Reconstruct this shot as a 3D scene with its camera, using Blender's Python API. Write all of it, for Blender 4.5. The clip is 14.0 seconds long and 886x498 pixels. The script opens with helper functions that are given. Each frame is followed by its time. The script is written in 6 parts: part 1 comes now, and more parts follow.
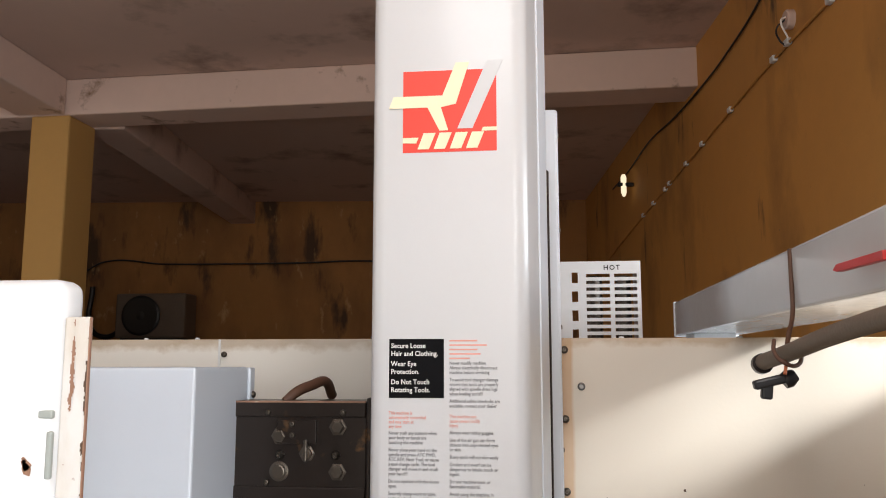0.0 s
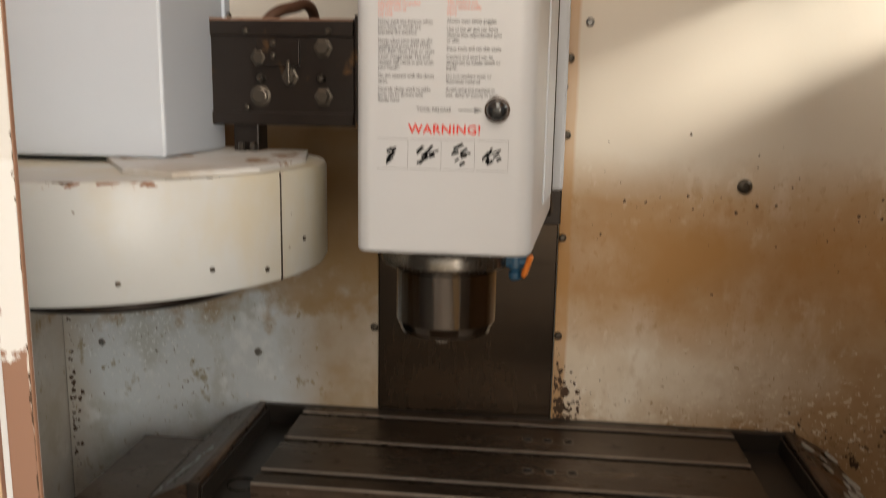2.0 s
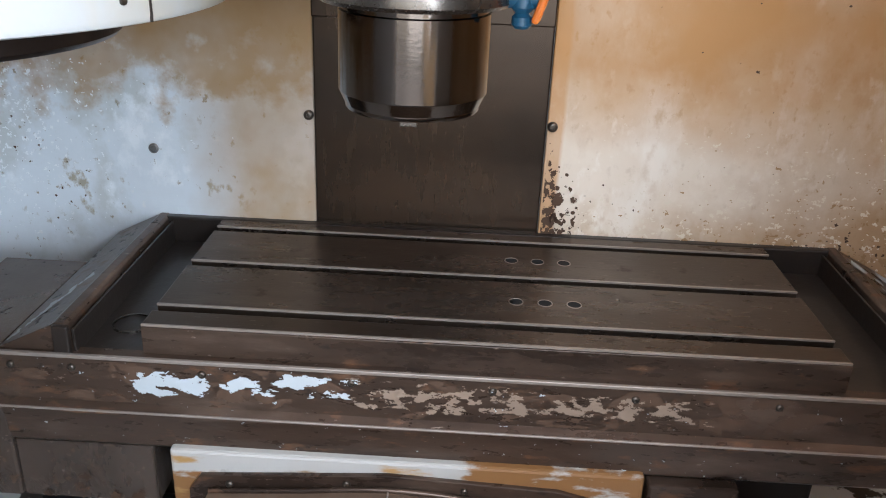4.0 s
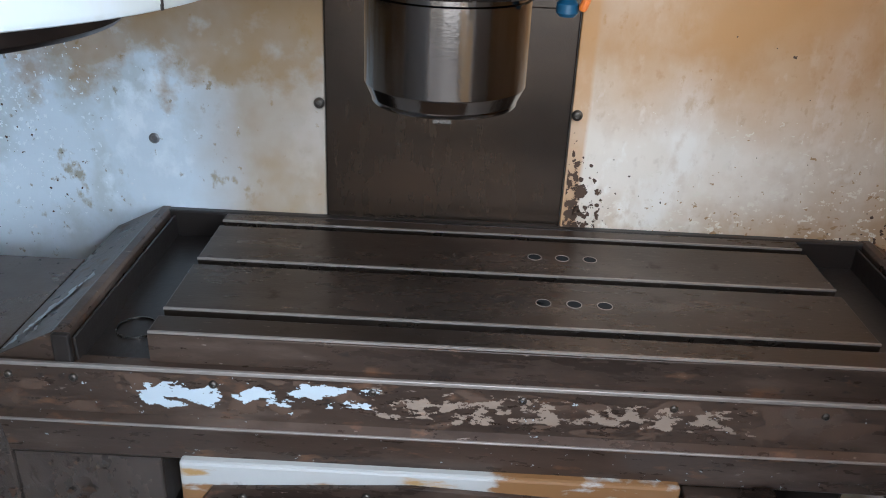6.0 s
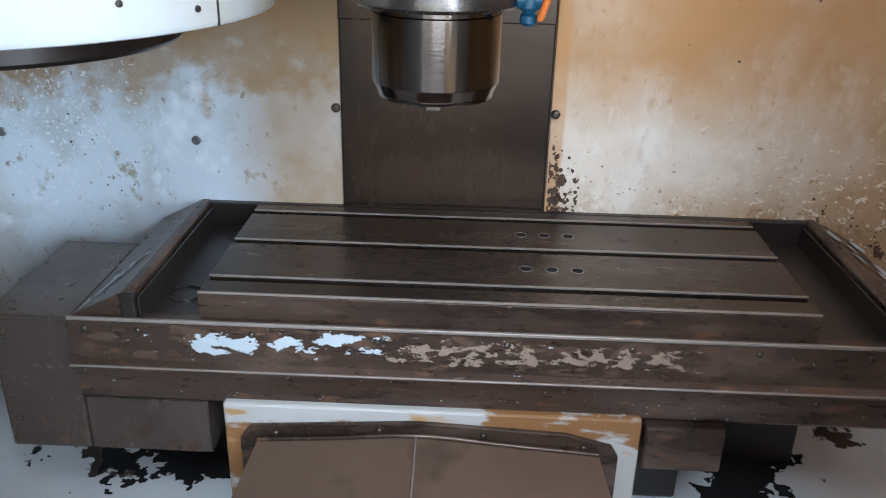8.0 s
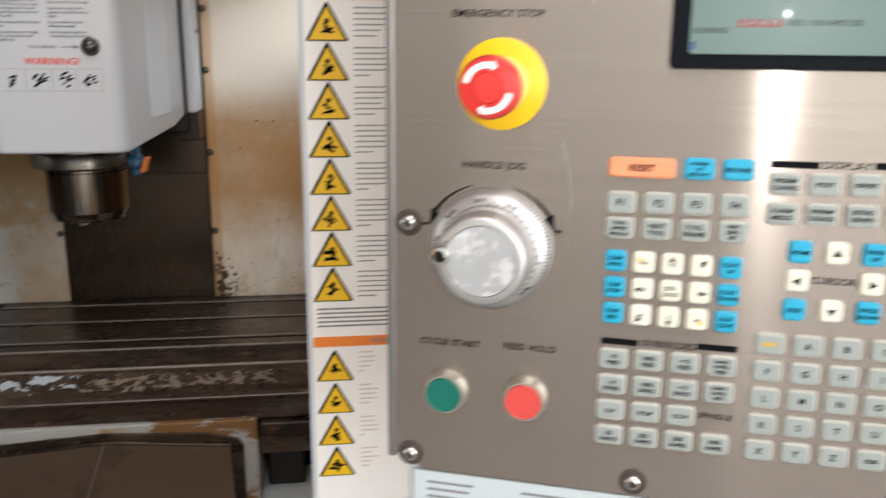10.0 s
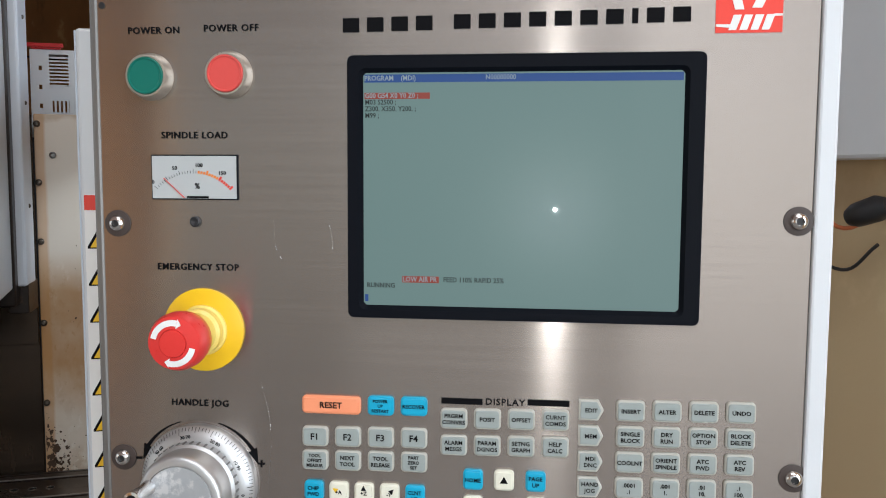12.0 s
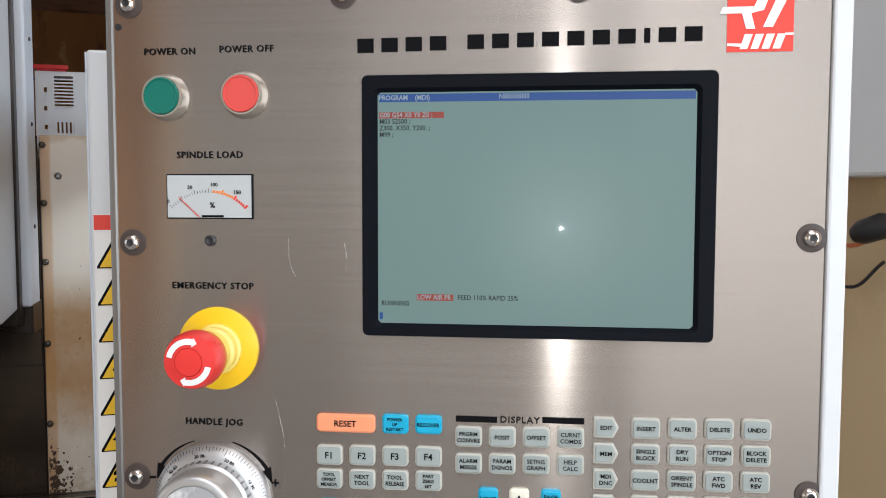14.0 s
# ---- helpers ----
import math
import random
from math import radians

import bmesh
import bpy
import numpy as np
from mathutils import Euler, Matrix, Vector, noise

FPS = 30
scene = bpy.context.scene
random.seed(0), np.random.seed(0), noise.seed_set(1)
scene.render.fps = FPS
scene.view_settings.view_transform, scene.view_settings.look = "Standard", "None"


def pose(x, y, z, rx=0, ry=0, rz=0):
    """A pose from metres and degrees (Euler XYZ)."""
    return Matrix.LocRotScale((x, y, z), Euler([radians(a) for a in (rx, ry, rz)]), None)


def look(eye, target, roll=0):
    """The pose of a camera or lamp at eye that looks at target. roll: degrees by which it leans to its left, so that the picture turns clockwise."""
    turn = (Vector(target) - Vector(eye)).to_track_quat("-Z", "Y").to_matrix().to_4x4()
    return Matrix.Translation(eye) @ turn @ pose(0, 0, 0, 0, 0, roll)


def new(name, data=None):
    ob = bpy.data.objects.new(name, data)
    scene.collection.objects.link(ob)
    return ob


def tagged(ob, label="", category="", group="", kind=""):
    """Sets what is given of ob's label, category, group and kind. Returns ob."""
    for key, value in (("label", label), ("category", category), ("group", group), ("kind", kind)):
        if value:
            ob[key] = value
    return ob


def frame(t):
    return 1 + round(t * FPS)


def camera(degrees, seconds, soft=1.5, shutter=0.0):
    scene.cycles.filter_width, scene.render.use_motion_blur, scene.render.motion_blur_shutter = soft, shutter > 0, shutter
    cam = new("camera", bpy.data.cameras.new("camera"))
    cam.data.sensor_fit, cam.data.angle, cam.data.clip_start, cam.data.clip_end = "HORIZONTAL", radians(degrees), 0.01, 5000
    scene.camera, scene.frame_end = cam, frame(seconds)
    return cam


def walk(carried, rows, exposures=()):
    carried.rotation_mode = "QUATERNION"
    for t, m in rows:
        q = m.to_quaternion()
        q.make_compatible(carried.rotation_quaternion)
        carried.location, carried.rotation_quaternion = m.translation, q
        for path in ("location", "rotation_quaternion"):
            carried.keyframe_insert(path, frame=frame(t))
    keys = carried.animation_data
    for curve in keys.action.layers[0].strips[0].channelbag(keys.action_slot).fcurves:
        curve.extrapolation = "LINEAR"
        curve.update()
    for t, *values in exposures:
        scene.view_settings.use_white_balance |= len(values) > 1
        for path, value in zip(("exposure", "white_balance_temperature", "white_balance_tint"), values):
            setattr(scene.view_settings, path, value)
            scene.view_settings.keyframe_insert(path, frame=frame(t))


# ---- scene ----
cam = camera(56.1, 14.0, 1.0, 0.3)
PATH = [
    (0, (0.15, -1.615, 1.653), (-0.085, 0.352, 1.927), 0.0),
    (0.5, (0.149, -1.619, 1.657), (-0.085, 0.345, 1.953), -0.0),
    (1, (0.15, -1.61, 1.647), (-0.085, 0.364, 1.866), -0.0),
    (1.5, (0.142, -1.561, 1.59), (-0.083, 0.425, 1.531), 0.4),
    (2, (0.133, -1.503, 1.491), (-0.076, 0.45, 1.116), 1.0),
    (2.2, (0.133, -1.487, 1.457), (-0.06, 0.442, 0.963), 1.4),
    (2.5, (0.12, -1.471, 1.422), (-0.037, 0.422, 0.798), 1.7),
    (3, (0.092, -1.397, 1.387), (-0.017, 0.468, 0.671), 2.2),
    (3.5, (0.084, -1.222, 1.356), (0.011, 0.624, 0.59), 2.4),
    (5.8, (0.031, -1.086, 1.355), (0.008, 0.72, 0.495), 2.5),
    (6, (0.032, -1.088, 1.355), (0.01, 0.718, 0.498), 2.6),
    (6.5, (0.032, -1.089, 1.357), (0.014, 0.718, 0.498), 2.5),
    (7, (0.033, -1.091, 1.356), (0.017, 0.716, 0.499), 2.4),
    (9.3, (0.26, -1.811, 1.43), (0.138, 0.089, 0.815), 0.0),
    (9.5, (0.317, -1.884, 1.441), (0.265, 0.03, 0.864), -0.0),
    (10, (0.458, -1.966, 1.481), (0.726, -0.044, 0.999), 0.5),
    (10.3, (0.515, -1.993, 1.502), (0.949, -0.086, 1.087), 0.3),
    (10.5, (0.55, -2.011, 1.521), (1.04, -0.109, 1.145), 0.5),
    (11, (0.604, -2.021, 1.552), (1.105, -0.102, 1.287), 0.5),
    (11.5, (0.605, -2.026, 1.563), (1.106, -0.101, 1.356), 0.3),
    (12, (0.595, -2.035, 1.569), (1.098, -0.107, 1.394), 0.3),
    (12.5, (0.587, -2.043, 1.574), (1.09, -0.113, 1.422), 0.2),
    (13, (0.584, -2.041, 1.57), (1.089, -0.111, 1.433), 0.2),
    (13.5, (0.583, -2.037, 1.569), (1.088, -0.106, 1.438), 0.1),
    (14, (0.584, -2.035, 1.568), (1.089, -0.104, 1.44), 0.1),
]
walk(cam, [(t, look(eye, target, roll)) for t, eye, target, roll in PATH],
     [(0, -0.14, 6700, 11), (1, -0.14, 6700, 11), (1.5, -0.36, 7300, 11), (2, -0.38, 7900, 11), (2.5, 0.15, 7800, 11), (3, 0.68, 6200, 9), (3.5, 0.86, 5800, 9), (6, 0.85, 5200, 5), (6.5, 1.08, 5200, 5), (7, 1.2, 5200, 5), (9.3, 0.2, 5800, 6), (9.7, 0.05, 6200, 9), (10.0, -0.35, 6500, 9), (10.5, -0.57, 6250, 8), (11.5, -0.83, 5950, 7), (13, -0.73, 6050, 7), (14, -0.62, 6050, 8)])

# ---- light ----
world = bpy.data.worlds.new("daylight")
scene.world = world
world.use_nodes = True
wn = world.node_tree.nodes
sky = wn.new("ShaderNodeTexSky")
sky.sky_type = "NISHITA"
sky.sun_disc = False
sky.sun_elevation = radians(48)
sky.sun_rotation = radians(200)
world.node_tree.links.new(sky.outputs[0], wn["Background"].inputs[0])
wn["Background"].inputs[1].default_value = 0.12

ROOM = pose(0, 0, 0, 0, 0, 5.1)


def area(name, m, sx, sy, watts, colour):
    lamp = bpy.data.lights.new(name, "AREA")
    lamp.shape, lamp.size, lamp.size_y, lamp.energy, lamp.color = "RECTANGLE", sx, sy, watts, colour
    ob = new(name, lamp)
    ob.matrix_world = m
    return ob


# lamps added at unseen openings: one over the machine's front, others behind the camera
area("roof_fill", ROOM @ look((0.1, -3.2, 3.53), (0.1, -3.0, 0)), 1.3, 2.3, 74, (1.0, 0.985, 0.96))
for bay, wide, watts in ((0.10, 2.30, 48), (-2.25, 2.40, 18), (-4.70, 2.50, 8)):   # graded so the steel plate's reflection fades to the left
    area("rear_fill", ROOM @ look((bay, -6.38, 1.7), (bay, 0, 1.7)), wide, 3.0, watts, (1.0, 0.97, 0.93))
# daylight from the front right, by an assumed, unseen opening ahead of the control panel
area("front_right_daylight", ROOM @ look((1.36, -3.95, 1.75), (-3.0, -3.5, 1.7)), 2.5, 1.9, 165, (0.90, 0.95, 1.0))
# fill added out of view in the west, to brighten ceiling and beam
area("west_fill", ROOM @ look((-6.15, -1.6, 1.7), (0, -1.6, 1.9)), 3.6, 2.6, 52, (1.0, 0.96, 0.90))
# fill added at the assumed high opening, to brighten the left panel
area("high_right_fill", ROOM @ look((1.37, -0.18, 2.05), (-0.6, -0.3, 1.1)), 1.05, 0.33, 13, (0.82, 0.92, 1.0))
# low sun through an assumed, unseen high opening beside the machine
sun = bpy.data.lights.new("sun", "SUN")
sun.energy, sun.angle, sun.color = 10.5, radians(9), (0.90, 0.96, 1.0)
new("sun", sun).matrix_world = look((0, 0, 0), (-1, 0.42, -0.47))
# phone lamp, where it comes to rest
torch = bpy.data.lights.new("torch", "POINT")
torch.energy, torch.shadow_soft_size, torch.color = 3.2, 0.0014, (1.0, 0.97, 0.92)
new("torch", torch).location = (0.602, -2.072, 1.521)

# ---- materials ----


def mat(name, base, rough=0.5, metal=0.0, vary=0.12, scale=8.0, bump=0.0, bscale=60.0, stains=(), stretch=(1, 1, 1), coat=0.0, transmission=0.0, spread=0.08, bands=(), aniso=0.0):
    """Base colour with two scales of noise, a fine relief, and stains: (colour, noise scale, threshold, softness, stretch, roughness)."""
    m = bpy.data.materials.new(name)
    m.use_nodes = True
    nt = m.node_tree
    n, li = nt.nodes, nt.links
    bs = n["Principled BSDF"]
    bs.inputs["Metallic"].default_value = metal
    bs.inputs["Coat Weight"].default_value = coat
    bs.inputs["Transmission Weight"].default_value = transmission
    tc = n.new("ShaderNodeTexCoord")
    mp = n.new("ShaderNodeMapping")
    mp.inputs["Scale"].default_value = stretch
    li.new(tc.outputs["Object"], mp.inputs["Vector"])

    tc_vec = n.new("ShaderNodeMapping")
    tc_vec.inputs["Scale"].default_value = (1, 1, 1)
    li.new(tc.outputs["Object"], tc_vec.inputs["Vector"])

    def noise_at(sc, detail=4.0, src=None):
        t = n.new("ShaderNodeTexNoise")
        t.inputs["Scale"].default_value = sc
        t.inputs["Detail"].default_value = detail
        t.inputs["Roughness"].default_value = 0.6
        li.new((src or mp).outputs[0], t.inputs["Vector"])
        return t

    def mix(fac, a, b):
        x = n.new("ShaderNodeMix")
        x.data_type = "RGBA"
        li.new(fac, x.inputs["Factor"])
        for s, v in ((6, a), (7, b)):
            if isinstance(v, tuple):
                x.inputs[s].default_value = (*v, 1)
            else:
                li.new(v, x.inputs[s])
        return x.outputs[2]

    lo = tuple(c * (1 - vary) for c in base)
    hi = tuple(min(1, c * (1 + vary)) for c in base)
    big, fine = noise_at(scale), noise_at(scale * 9, 6)
    av = n.new("ShaderNodeMath")
    av.operation = "MULTIPLY_ADD"
    li.new(fine.outputs["Fac"], av.inputs[0])
    av.inputs[1].default_value = 0.45
    sc2 = n.new("ShaderNodeMath")
    sc2.operation = "MULTIPLY"
    li.new(big.outputs["Fac"], sc2.inputs[0])
    sc2.inputs[1].default_value = 0.6
    li.new(sc2.outputs[0], av.inputs[2])
    col = mix(av.outputs[0], lo, hi)
    rough_out = n.new("ShaderNodeMapRange")
    rough_out.inputs[3].default_value, rough_out.inputs[4].default_value = max(0.02, rough - spread), min(1, rough + spread)
    li.new(fine.outputs["Fac"], rough_out.inputs[0])
    rough_sock = rough_out.outputs[0]
    for colour, sc, thr, soft, st, rg in stains:
        mp2 = n.new("ShaderNodeMapping")
        mp2.inputs["Scale"].default_value = st
        mp2.inputs["Location"].default_value = (sc * 0.37, sc * 0.11, thr)
        li.new(tc.outputs["Object"], mp2.inputs["Vector"])
        t = noise_at(sc, 7, mp2)
        mr = n.new("ShaderNodeMapRange")
        mr.inputs[1].default_value, mr.inputs[2].default_value = thr - soft, thr + soft
        li.new(t.outputs["Fac"], mr.inputs[0])
        col = mix(mr.outputs[0], col, colour)
        rm = n.new("ShaderNodeMix")
        li.new(mr.outputs[0], rm.inputs[0])
        li.new(rough_sock, rm.inputs[2])
        rm.inputs[3].default_value = rg
        rough_sock = rm.outputs[0]
    # height bands: a colour between two heights, with a ragged edge: (colour, low, high, soft low, soft high,
    # raggedness, noise scale, strength, rise along x)
    for colour, lo_z, hi_z, s_lo, s_hi, amp, nsc, strength, rise, *across in bands:
        ax = 0 if across else 2
        sep = n.new("ShaderNodeSeparateXYZ")
        li.new(tc.outputs["Object"], sep.inputs[0])
        t = noise_at(nsc, 8, tc_vec)
        h = n.new("ShaderNodeMath")
        h.operation = "MULTIPLY_ADD"
        li.new(t.outputs["Fac"], h.inputs[0])
        h.inputs[1].default_value = amp
        li.new(sep.outputs[ax], h.inputs[2])
        h2 = n.new("ShaderNodeMath")
        h2.operation = "MULTIPLY_ADD"
        li.new(sep.outputs[2 - ax], h2.inputs[0])
        h2.inputs[1].default_value = -rise
        li.new(h.outputs[0], h2.inputs[2])
        fs = []
        for edge, soft, a, c in ((lo_z, s_lo, 0, 1), (hi_z, s_hi, 1, 0)):
            mr = n.new("ShaderNodeMapRange")
            mr.inputs[1].default_value, mr.inputs[2].default_value = edge + amp / 2 - soft, edge + amp / 2 + soft
            mr.inputs[3].default_value, mr.inputs[4].default_value = a, c
            li.new(h2.outputs[0], mr.inputs[0])
            fs.append(mr)
        mul = n.new("ShaderNodeMath")
        mul.operation = "MULTIPLY"
        li.new(fs[0].outputs[0], mul.inputs[0])
        li.new(fs[1].outputs[0], mul.inputs[1])
        mot = n.new("ShaderNodeMapRange")
        mot.inputs[1].default_value, mot.inputs[2].default_value, mot.inputs[3].default_value, mot.inputs[4].default_value = 0.3, 0.6, strength * 0.55, strength
        li.new(big.outputs["Fac"], mot.inputs[0])
        mul2 = n.new("ShaderNodeMath")
        mul2.operation = "MULTIPLY"
        li.new(mul.outputs[0], mul2.inputs[0])
        li.new(mot.outputs[0], mul2.inputs[1])
        col = mix(mul2.outputs[0], col, colour)
    if aniso:
        bs.inputs["Anisotropic"].default_value = aniso
        up = n.new("ShaderNodeCombineXYZ")
        up.inputs[2].default_value = 1.0
        li.new(up.outputs[0], bs.inputs["Tangent"])
    li.new(col, bs.inputs["Base Color"])
    li.new(rough_sock, bs.inputs["Roughness"])
    if bump:
        bn = noise_at(bscale, 5)
        bp = n.new("ShaderNodeBump")
        bp.inputs["Strength"].default_value = bump
        bp.inputs["Distance"].default_value = 0.002
        li.new(bn.outputs["Fac"], bp.inputs["Height"])
        li.new(bp.outputs[0], bs.inputs["Normal"])
    return m


def glow(name, colour, strength):
    m = bpy.data.materials.new(name)
    m.use_nodes = True
    bs = m.node_tree.nodes["Principled BSDF"]
    bs.inputs["Base Color"].default_value = (0.02, 0.02, 0.02, 1)
    bs.inputs["Roughness"].default_value = 0.30
    bs.inputs["Specular IOR Level"].default_value = 0.25
    bs.inputs["Coat Weight"].default_value = 0.15
    bs.inputs["Coat Roughness"].default_value = 0.02
    bs.inputs["Emission Color"].default_value = (*colour, 1)
    bs.inputs["Emission Strength"].default_value = strength
    return m


BROWN, RUST, OIL = (0.26, 0.13, 0.045), (0.20, 0.085, 0.03), (0.035, 0.026, 0.02)
M_HEAD = mat("head_white_paint", (0.56, 0.57, 0.59), 0.34, 0, 0.03, 5, 0.05, 220, coat=0.15)
# white paint with the sky's blue put in, for head side and column
M_GREYSIDE = mat("head_side_sky_tint", (0.60, 0.63, 0.68), 0.38, 0, 0.04, 5)
# brown band is coolant stain plus warm bounce light; darker towards lower right
M_WALLR = mat("right_paint_warm_tint", (0.62, 0.50, 0.36), 0.42, 0, 0.10, 3, 0.10, 120,
              stains=(((0.56, 0.43, 0.29), 7, 0.56, 0.06, (1, 1, .6), .5), ((0.76, 0.69, 0.59), 10, 0.57, 0.05, (1, 1, .5), .45), ((0.50, 0.36, 0.22), 26, 0.62, 0.06, (1, 1, .7), .6), ((0.76, 0.69, 0.59), 48, 0.64, 0.05, (1, 1, .6), .5), ((0.44, 0.31, 0.18), 70, 0.63, 0.05, (1, 1, .7), .6)),
              bands=(((0.78, 0.71, 0.62), 0.93, 1.11, 0.05, 0.06, 0.22, 12.0, 0.7, -0.12), ((0.46, 0.245, 0.09), 1.11, 1.37, 0.07, 0.10, 0.22, 5.0, 1.05, -0.08), ((0.38, 0.225, 0.10), -1.0, 0.62, 0.05, 0.10, 0.30, 14.0, 0.9, 0.62), ((0.66, 0.59, 0.50), 1.35, 2.2, 0.06, 0.1, 0.10, 4.0, 1.75, 0.05), ((0.50, 0.24, 0.06), 0.18, 0.205, 0.003, 0.003, 0.008, 9.0, 0.75, 0.0, "across"), ((0.40, 0.25, 0.12), 1.690, 1.72, 0.006, 0.01, 0.04, 22.0, 0.6, 0.0)))
# bluish base holds the sky light falling here; the brown is coolant stain
M_WALLL = mat("left_paint_sky_tint", (0.63, 0.68, 0.72), 0.42, 0, 0.12, 5, 0.08, 120,
              stains=(((0.52, 0.55, 0.55), 9, 0.56, 0.06, (1, 1, .8), .5), ((0.35, 0.32, 0.25), 22, 0.65, 0.03, (1, 1, .7), .6), ((0.74, 0.78, 0.81), 14, 0.60, 0.04, (1, 1, .8), .45), ((0.70, 0.72, 0.73), 70, 0.66, 0.03, (1, 1, .8), .5), ((0.30, 0.27, 0.21), 85, 0.67, 0.03, (1, 1, .8), .6)),
              bands=(((0.36, 0.235, 0.11), -0.30, 0.0, 0.05, 0.01, 0.13, 6.0, 0.85, 0.0, "across"), ((0.34, 0.21, 0.085), 1.10, 2.2, 0.03, 0.1, 0.36, 16.0, 1.0, 0.05), ((0.28, 0.165, 0.065), 1.19, 2.2, 0.05, 0.1, 0.25, 6.0, 0.6, 0.05), ((0.36, 0.25, 0.13), -2.0, -0.735, 0.1, 0.03, 0.10, 8.0, 0.6, 0.0, "across"), ((0.72, 0.69, 0.63), 1.46, 2.2, 0.05, 0.1, 0.08, 4.0, 1.75, 0.0), ((0.36, 0.25, 0.14), 1.684, 1.72, 0.008, 0.01, 0.05, 22.0, 0.7, 0.0)))
M_WHITE = mat("machine_white_paint", (0.66, 0.68, 0.70), 0.36, 0, 0.04, 4, 0.06, 150)
M_WHITE_RUSTY = mat("worn_white_paint", (0.62, 0.62, 0.61), 0.42, 0, 0.08, 4, 0.15, 90,
                    stains=(((0.50, 0.44, 0.36), 7, 0.58, 0.08, (1, 1, .4), .6), ((0.30, 0.17, 0.09), 11, 0.63, 0.02, (1.4, 1, .5), .7), (RUST, 30, 0.71, 0.02, (1, 1, 1), .8)))
M_CAROUSEL = mat("carousel_cover_paint", (0.56, 0.58, 0.58), 0.36, 0, 0.05, 3, 0.06, 120,
                 stains=(((0.56, 0.46, 0.26), 3.2, 0.60, 0.14, (1, 1, .6), .45), ((0.16, 0.12, 0.09), 46, 0.735, 0.012, (1, 1, 1), .7)))
M_ATCBOX = mat("atc_cover_grey_blue", (0.60, 0.66, 0.74), 0.36, 0, 0.03, 4, 0.05, 160)
M_BLACKSTEEL = mat("oily_black_steel", (0.024, 0.017, 0.014), 0.33, 0.5, 0.35, 12, 0.15, 90, stains=((BROWN, 16, 0.70, 0.08, (1, 1, 1), .6),))
M_BOLT = mat("dark_bolt_steel", (0.10, 0.085, 0.07), 0.35, 0.8, 0.2, 60)
M_TABLE = mat("ground_steel_table", (0.088, 0.067, 0.052), 0.28, 0.8, 0.30, 5, 0.08, 160, stretch=(.5, 2.0, 1),
              stains=(((0.070, 0.050, 0.036), 4, 0.57, 0.16, (.6, 1.4, 1), .36), ((0.15, 0.118, 0.095), 6, 0.62, 0.12, (.5, 1.6, 1), .24), ((0.050, 0.036, 0.026), 26, 0.66, 0.06, (1, 1, 1), .45), ((0.20, 0.16, 0.13), 140, 0.68, 0.04, (.5, 1.4, 1), .3), ((0.04, 0.028, 0.02), 110, 0.70, 0.03, (1, 1, 1), .5)))
# near-black for slot floors, trough, rim linings and base feet
M_TROUGH = mat("near_black_cast_iron", (0.020, 0.015, 0.012), 0.36, 0.0, 0.3, 10, 0.2, 120)
M_APRON = mat("oily_brown_apron", (0.080, 0.053, 0.038), 0.29, 0.45, 0.35, 5, 0.16, 120, stretch=(.6, 1, 2),
              stains=(((0.045, 0.030, 0.022), 6, 0.55, 0.07, (.5, 1, 1.6), .27), ((0.150, 0.105, 0.078), 8, 0.60, 0.07, (.5, 1, 2.0), .34), ((0.19, 0.10, 0.055), 24, 0.64, 0.05, (.6, 1, 1.6), .5), (OIL, 38, 0.66, 0.04, (.7, 1, 1.4), .4), ((0.28, 0.22, 0.18), 130, 0.69, 0.03, (.5, 1, 1.5), .5)))
M_DRIVE = mat("oily_grey_sheet_steel", (0.165, 0.130, 0.108), 0.24, 0.7, 0.22, 4, 0.08, 140, stretch=(1, 1, .5),
              stains=(((0.085, 0.062, 0.048), 4, 0.57, 0.16, (1, 1, .6), .35), ((0.030, 0.022, 0.018), 70, 0.66, 0.03, (1, 1, .9), .5)))
M_CHIP = mat("flaked_white_paint", (0.46, 0.50, 0.52), 0.5, 0, 0.06, 20)
M_CHIPTAN = mat("tan_primer_remains", (0.25, 0.185, 0.135), 0.5, 0, 0.15, 30)
M_WAY = mat("way_cover_steel", (0.055, 0.040, 0.029), 0.24, 0.75, 0.10, 5, 0.03, 150, stretch=(1.6, 1, .3), stains=(((0.085, 0.052, 0.030), 3, 0.60, 0.16, (.8, 1, 1.2), .32), (OIL, 4, 0.62, 0.14, (.4, 1, 2.4), .24)))
M_SLOPE = mat("chip_guard_steel", (0.17, 0.115, 0.08), 0.42, 0.5, 0.2, 5, 0.1, 120, stains=((OIL, 5, 0.62, 0.1, (1, 1, 1), .4),))
M_SPINDLE = mat("spindle_black_chrome", (0.16, 0.138, 0.12), 0.11, 1.0, 0.06, 20, 0.04, 300)
M_COLLAR = mat("spindle_collar_steel", (0.13, 0.115, 0.10), 0.26, 0.9, 0.15, 20)
M_ORANGE = mat("orange_plastic", (0.80, 0.20, 0.025), 0.35, 0, 0.06, 40)
M_BLUE = mat("blue_plastic", (0.02, 0.10, 0.19), 0.35, 0, 0.08, 40)
M_BLACK = mat("black_plastic", (0.018, 0.018, 0.02), 0.4, 0, 0.15, 40)
M_KNOBBLK = mat("glossy_black_knob", (0.012, 0.012, 0.012), 0.12, 0, 0.1, 40, coat=0.6)
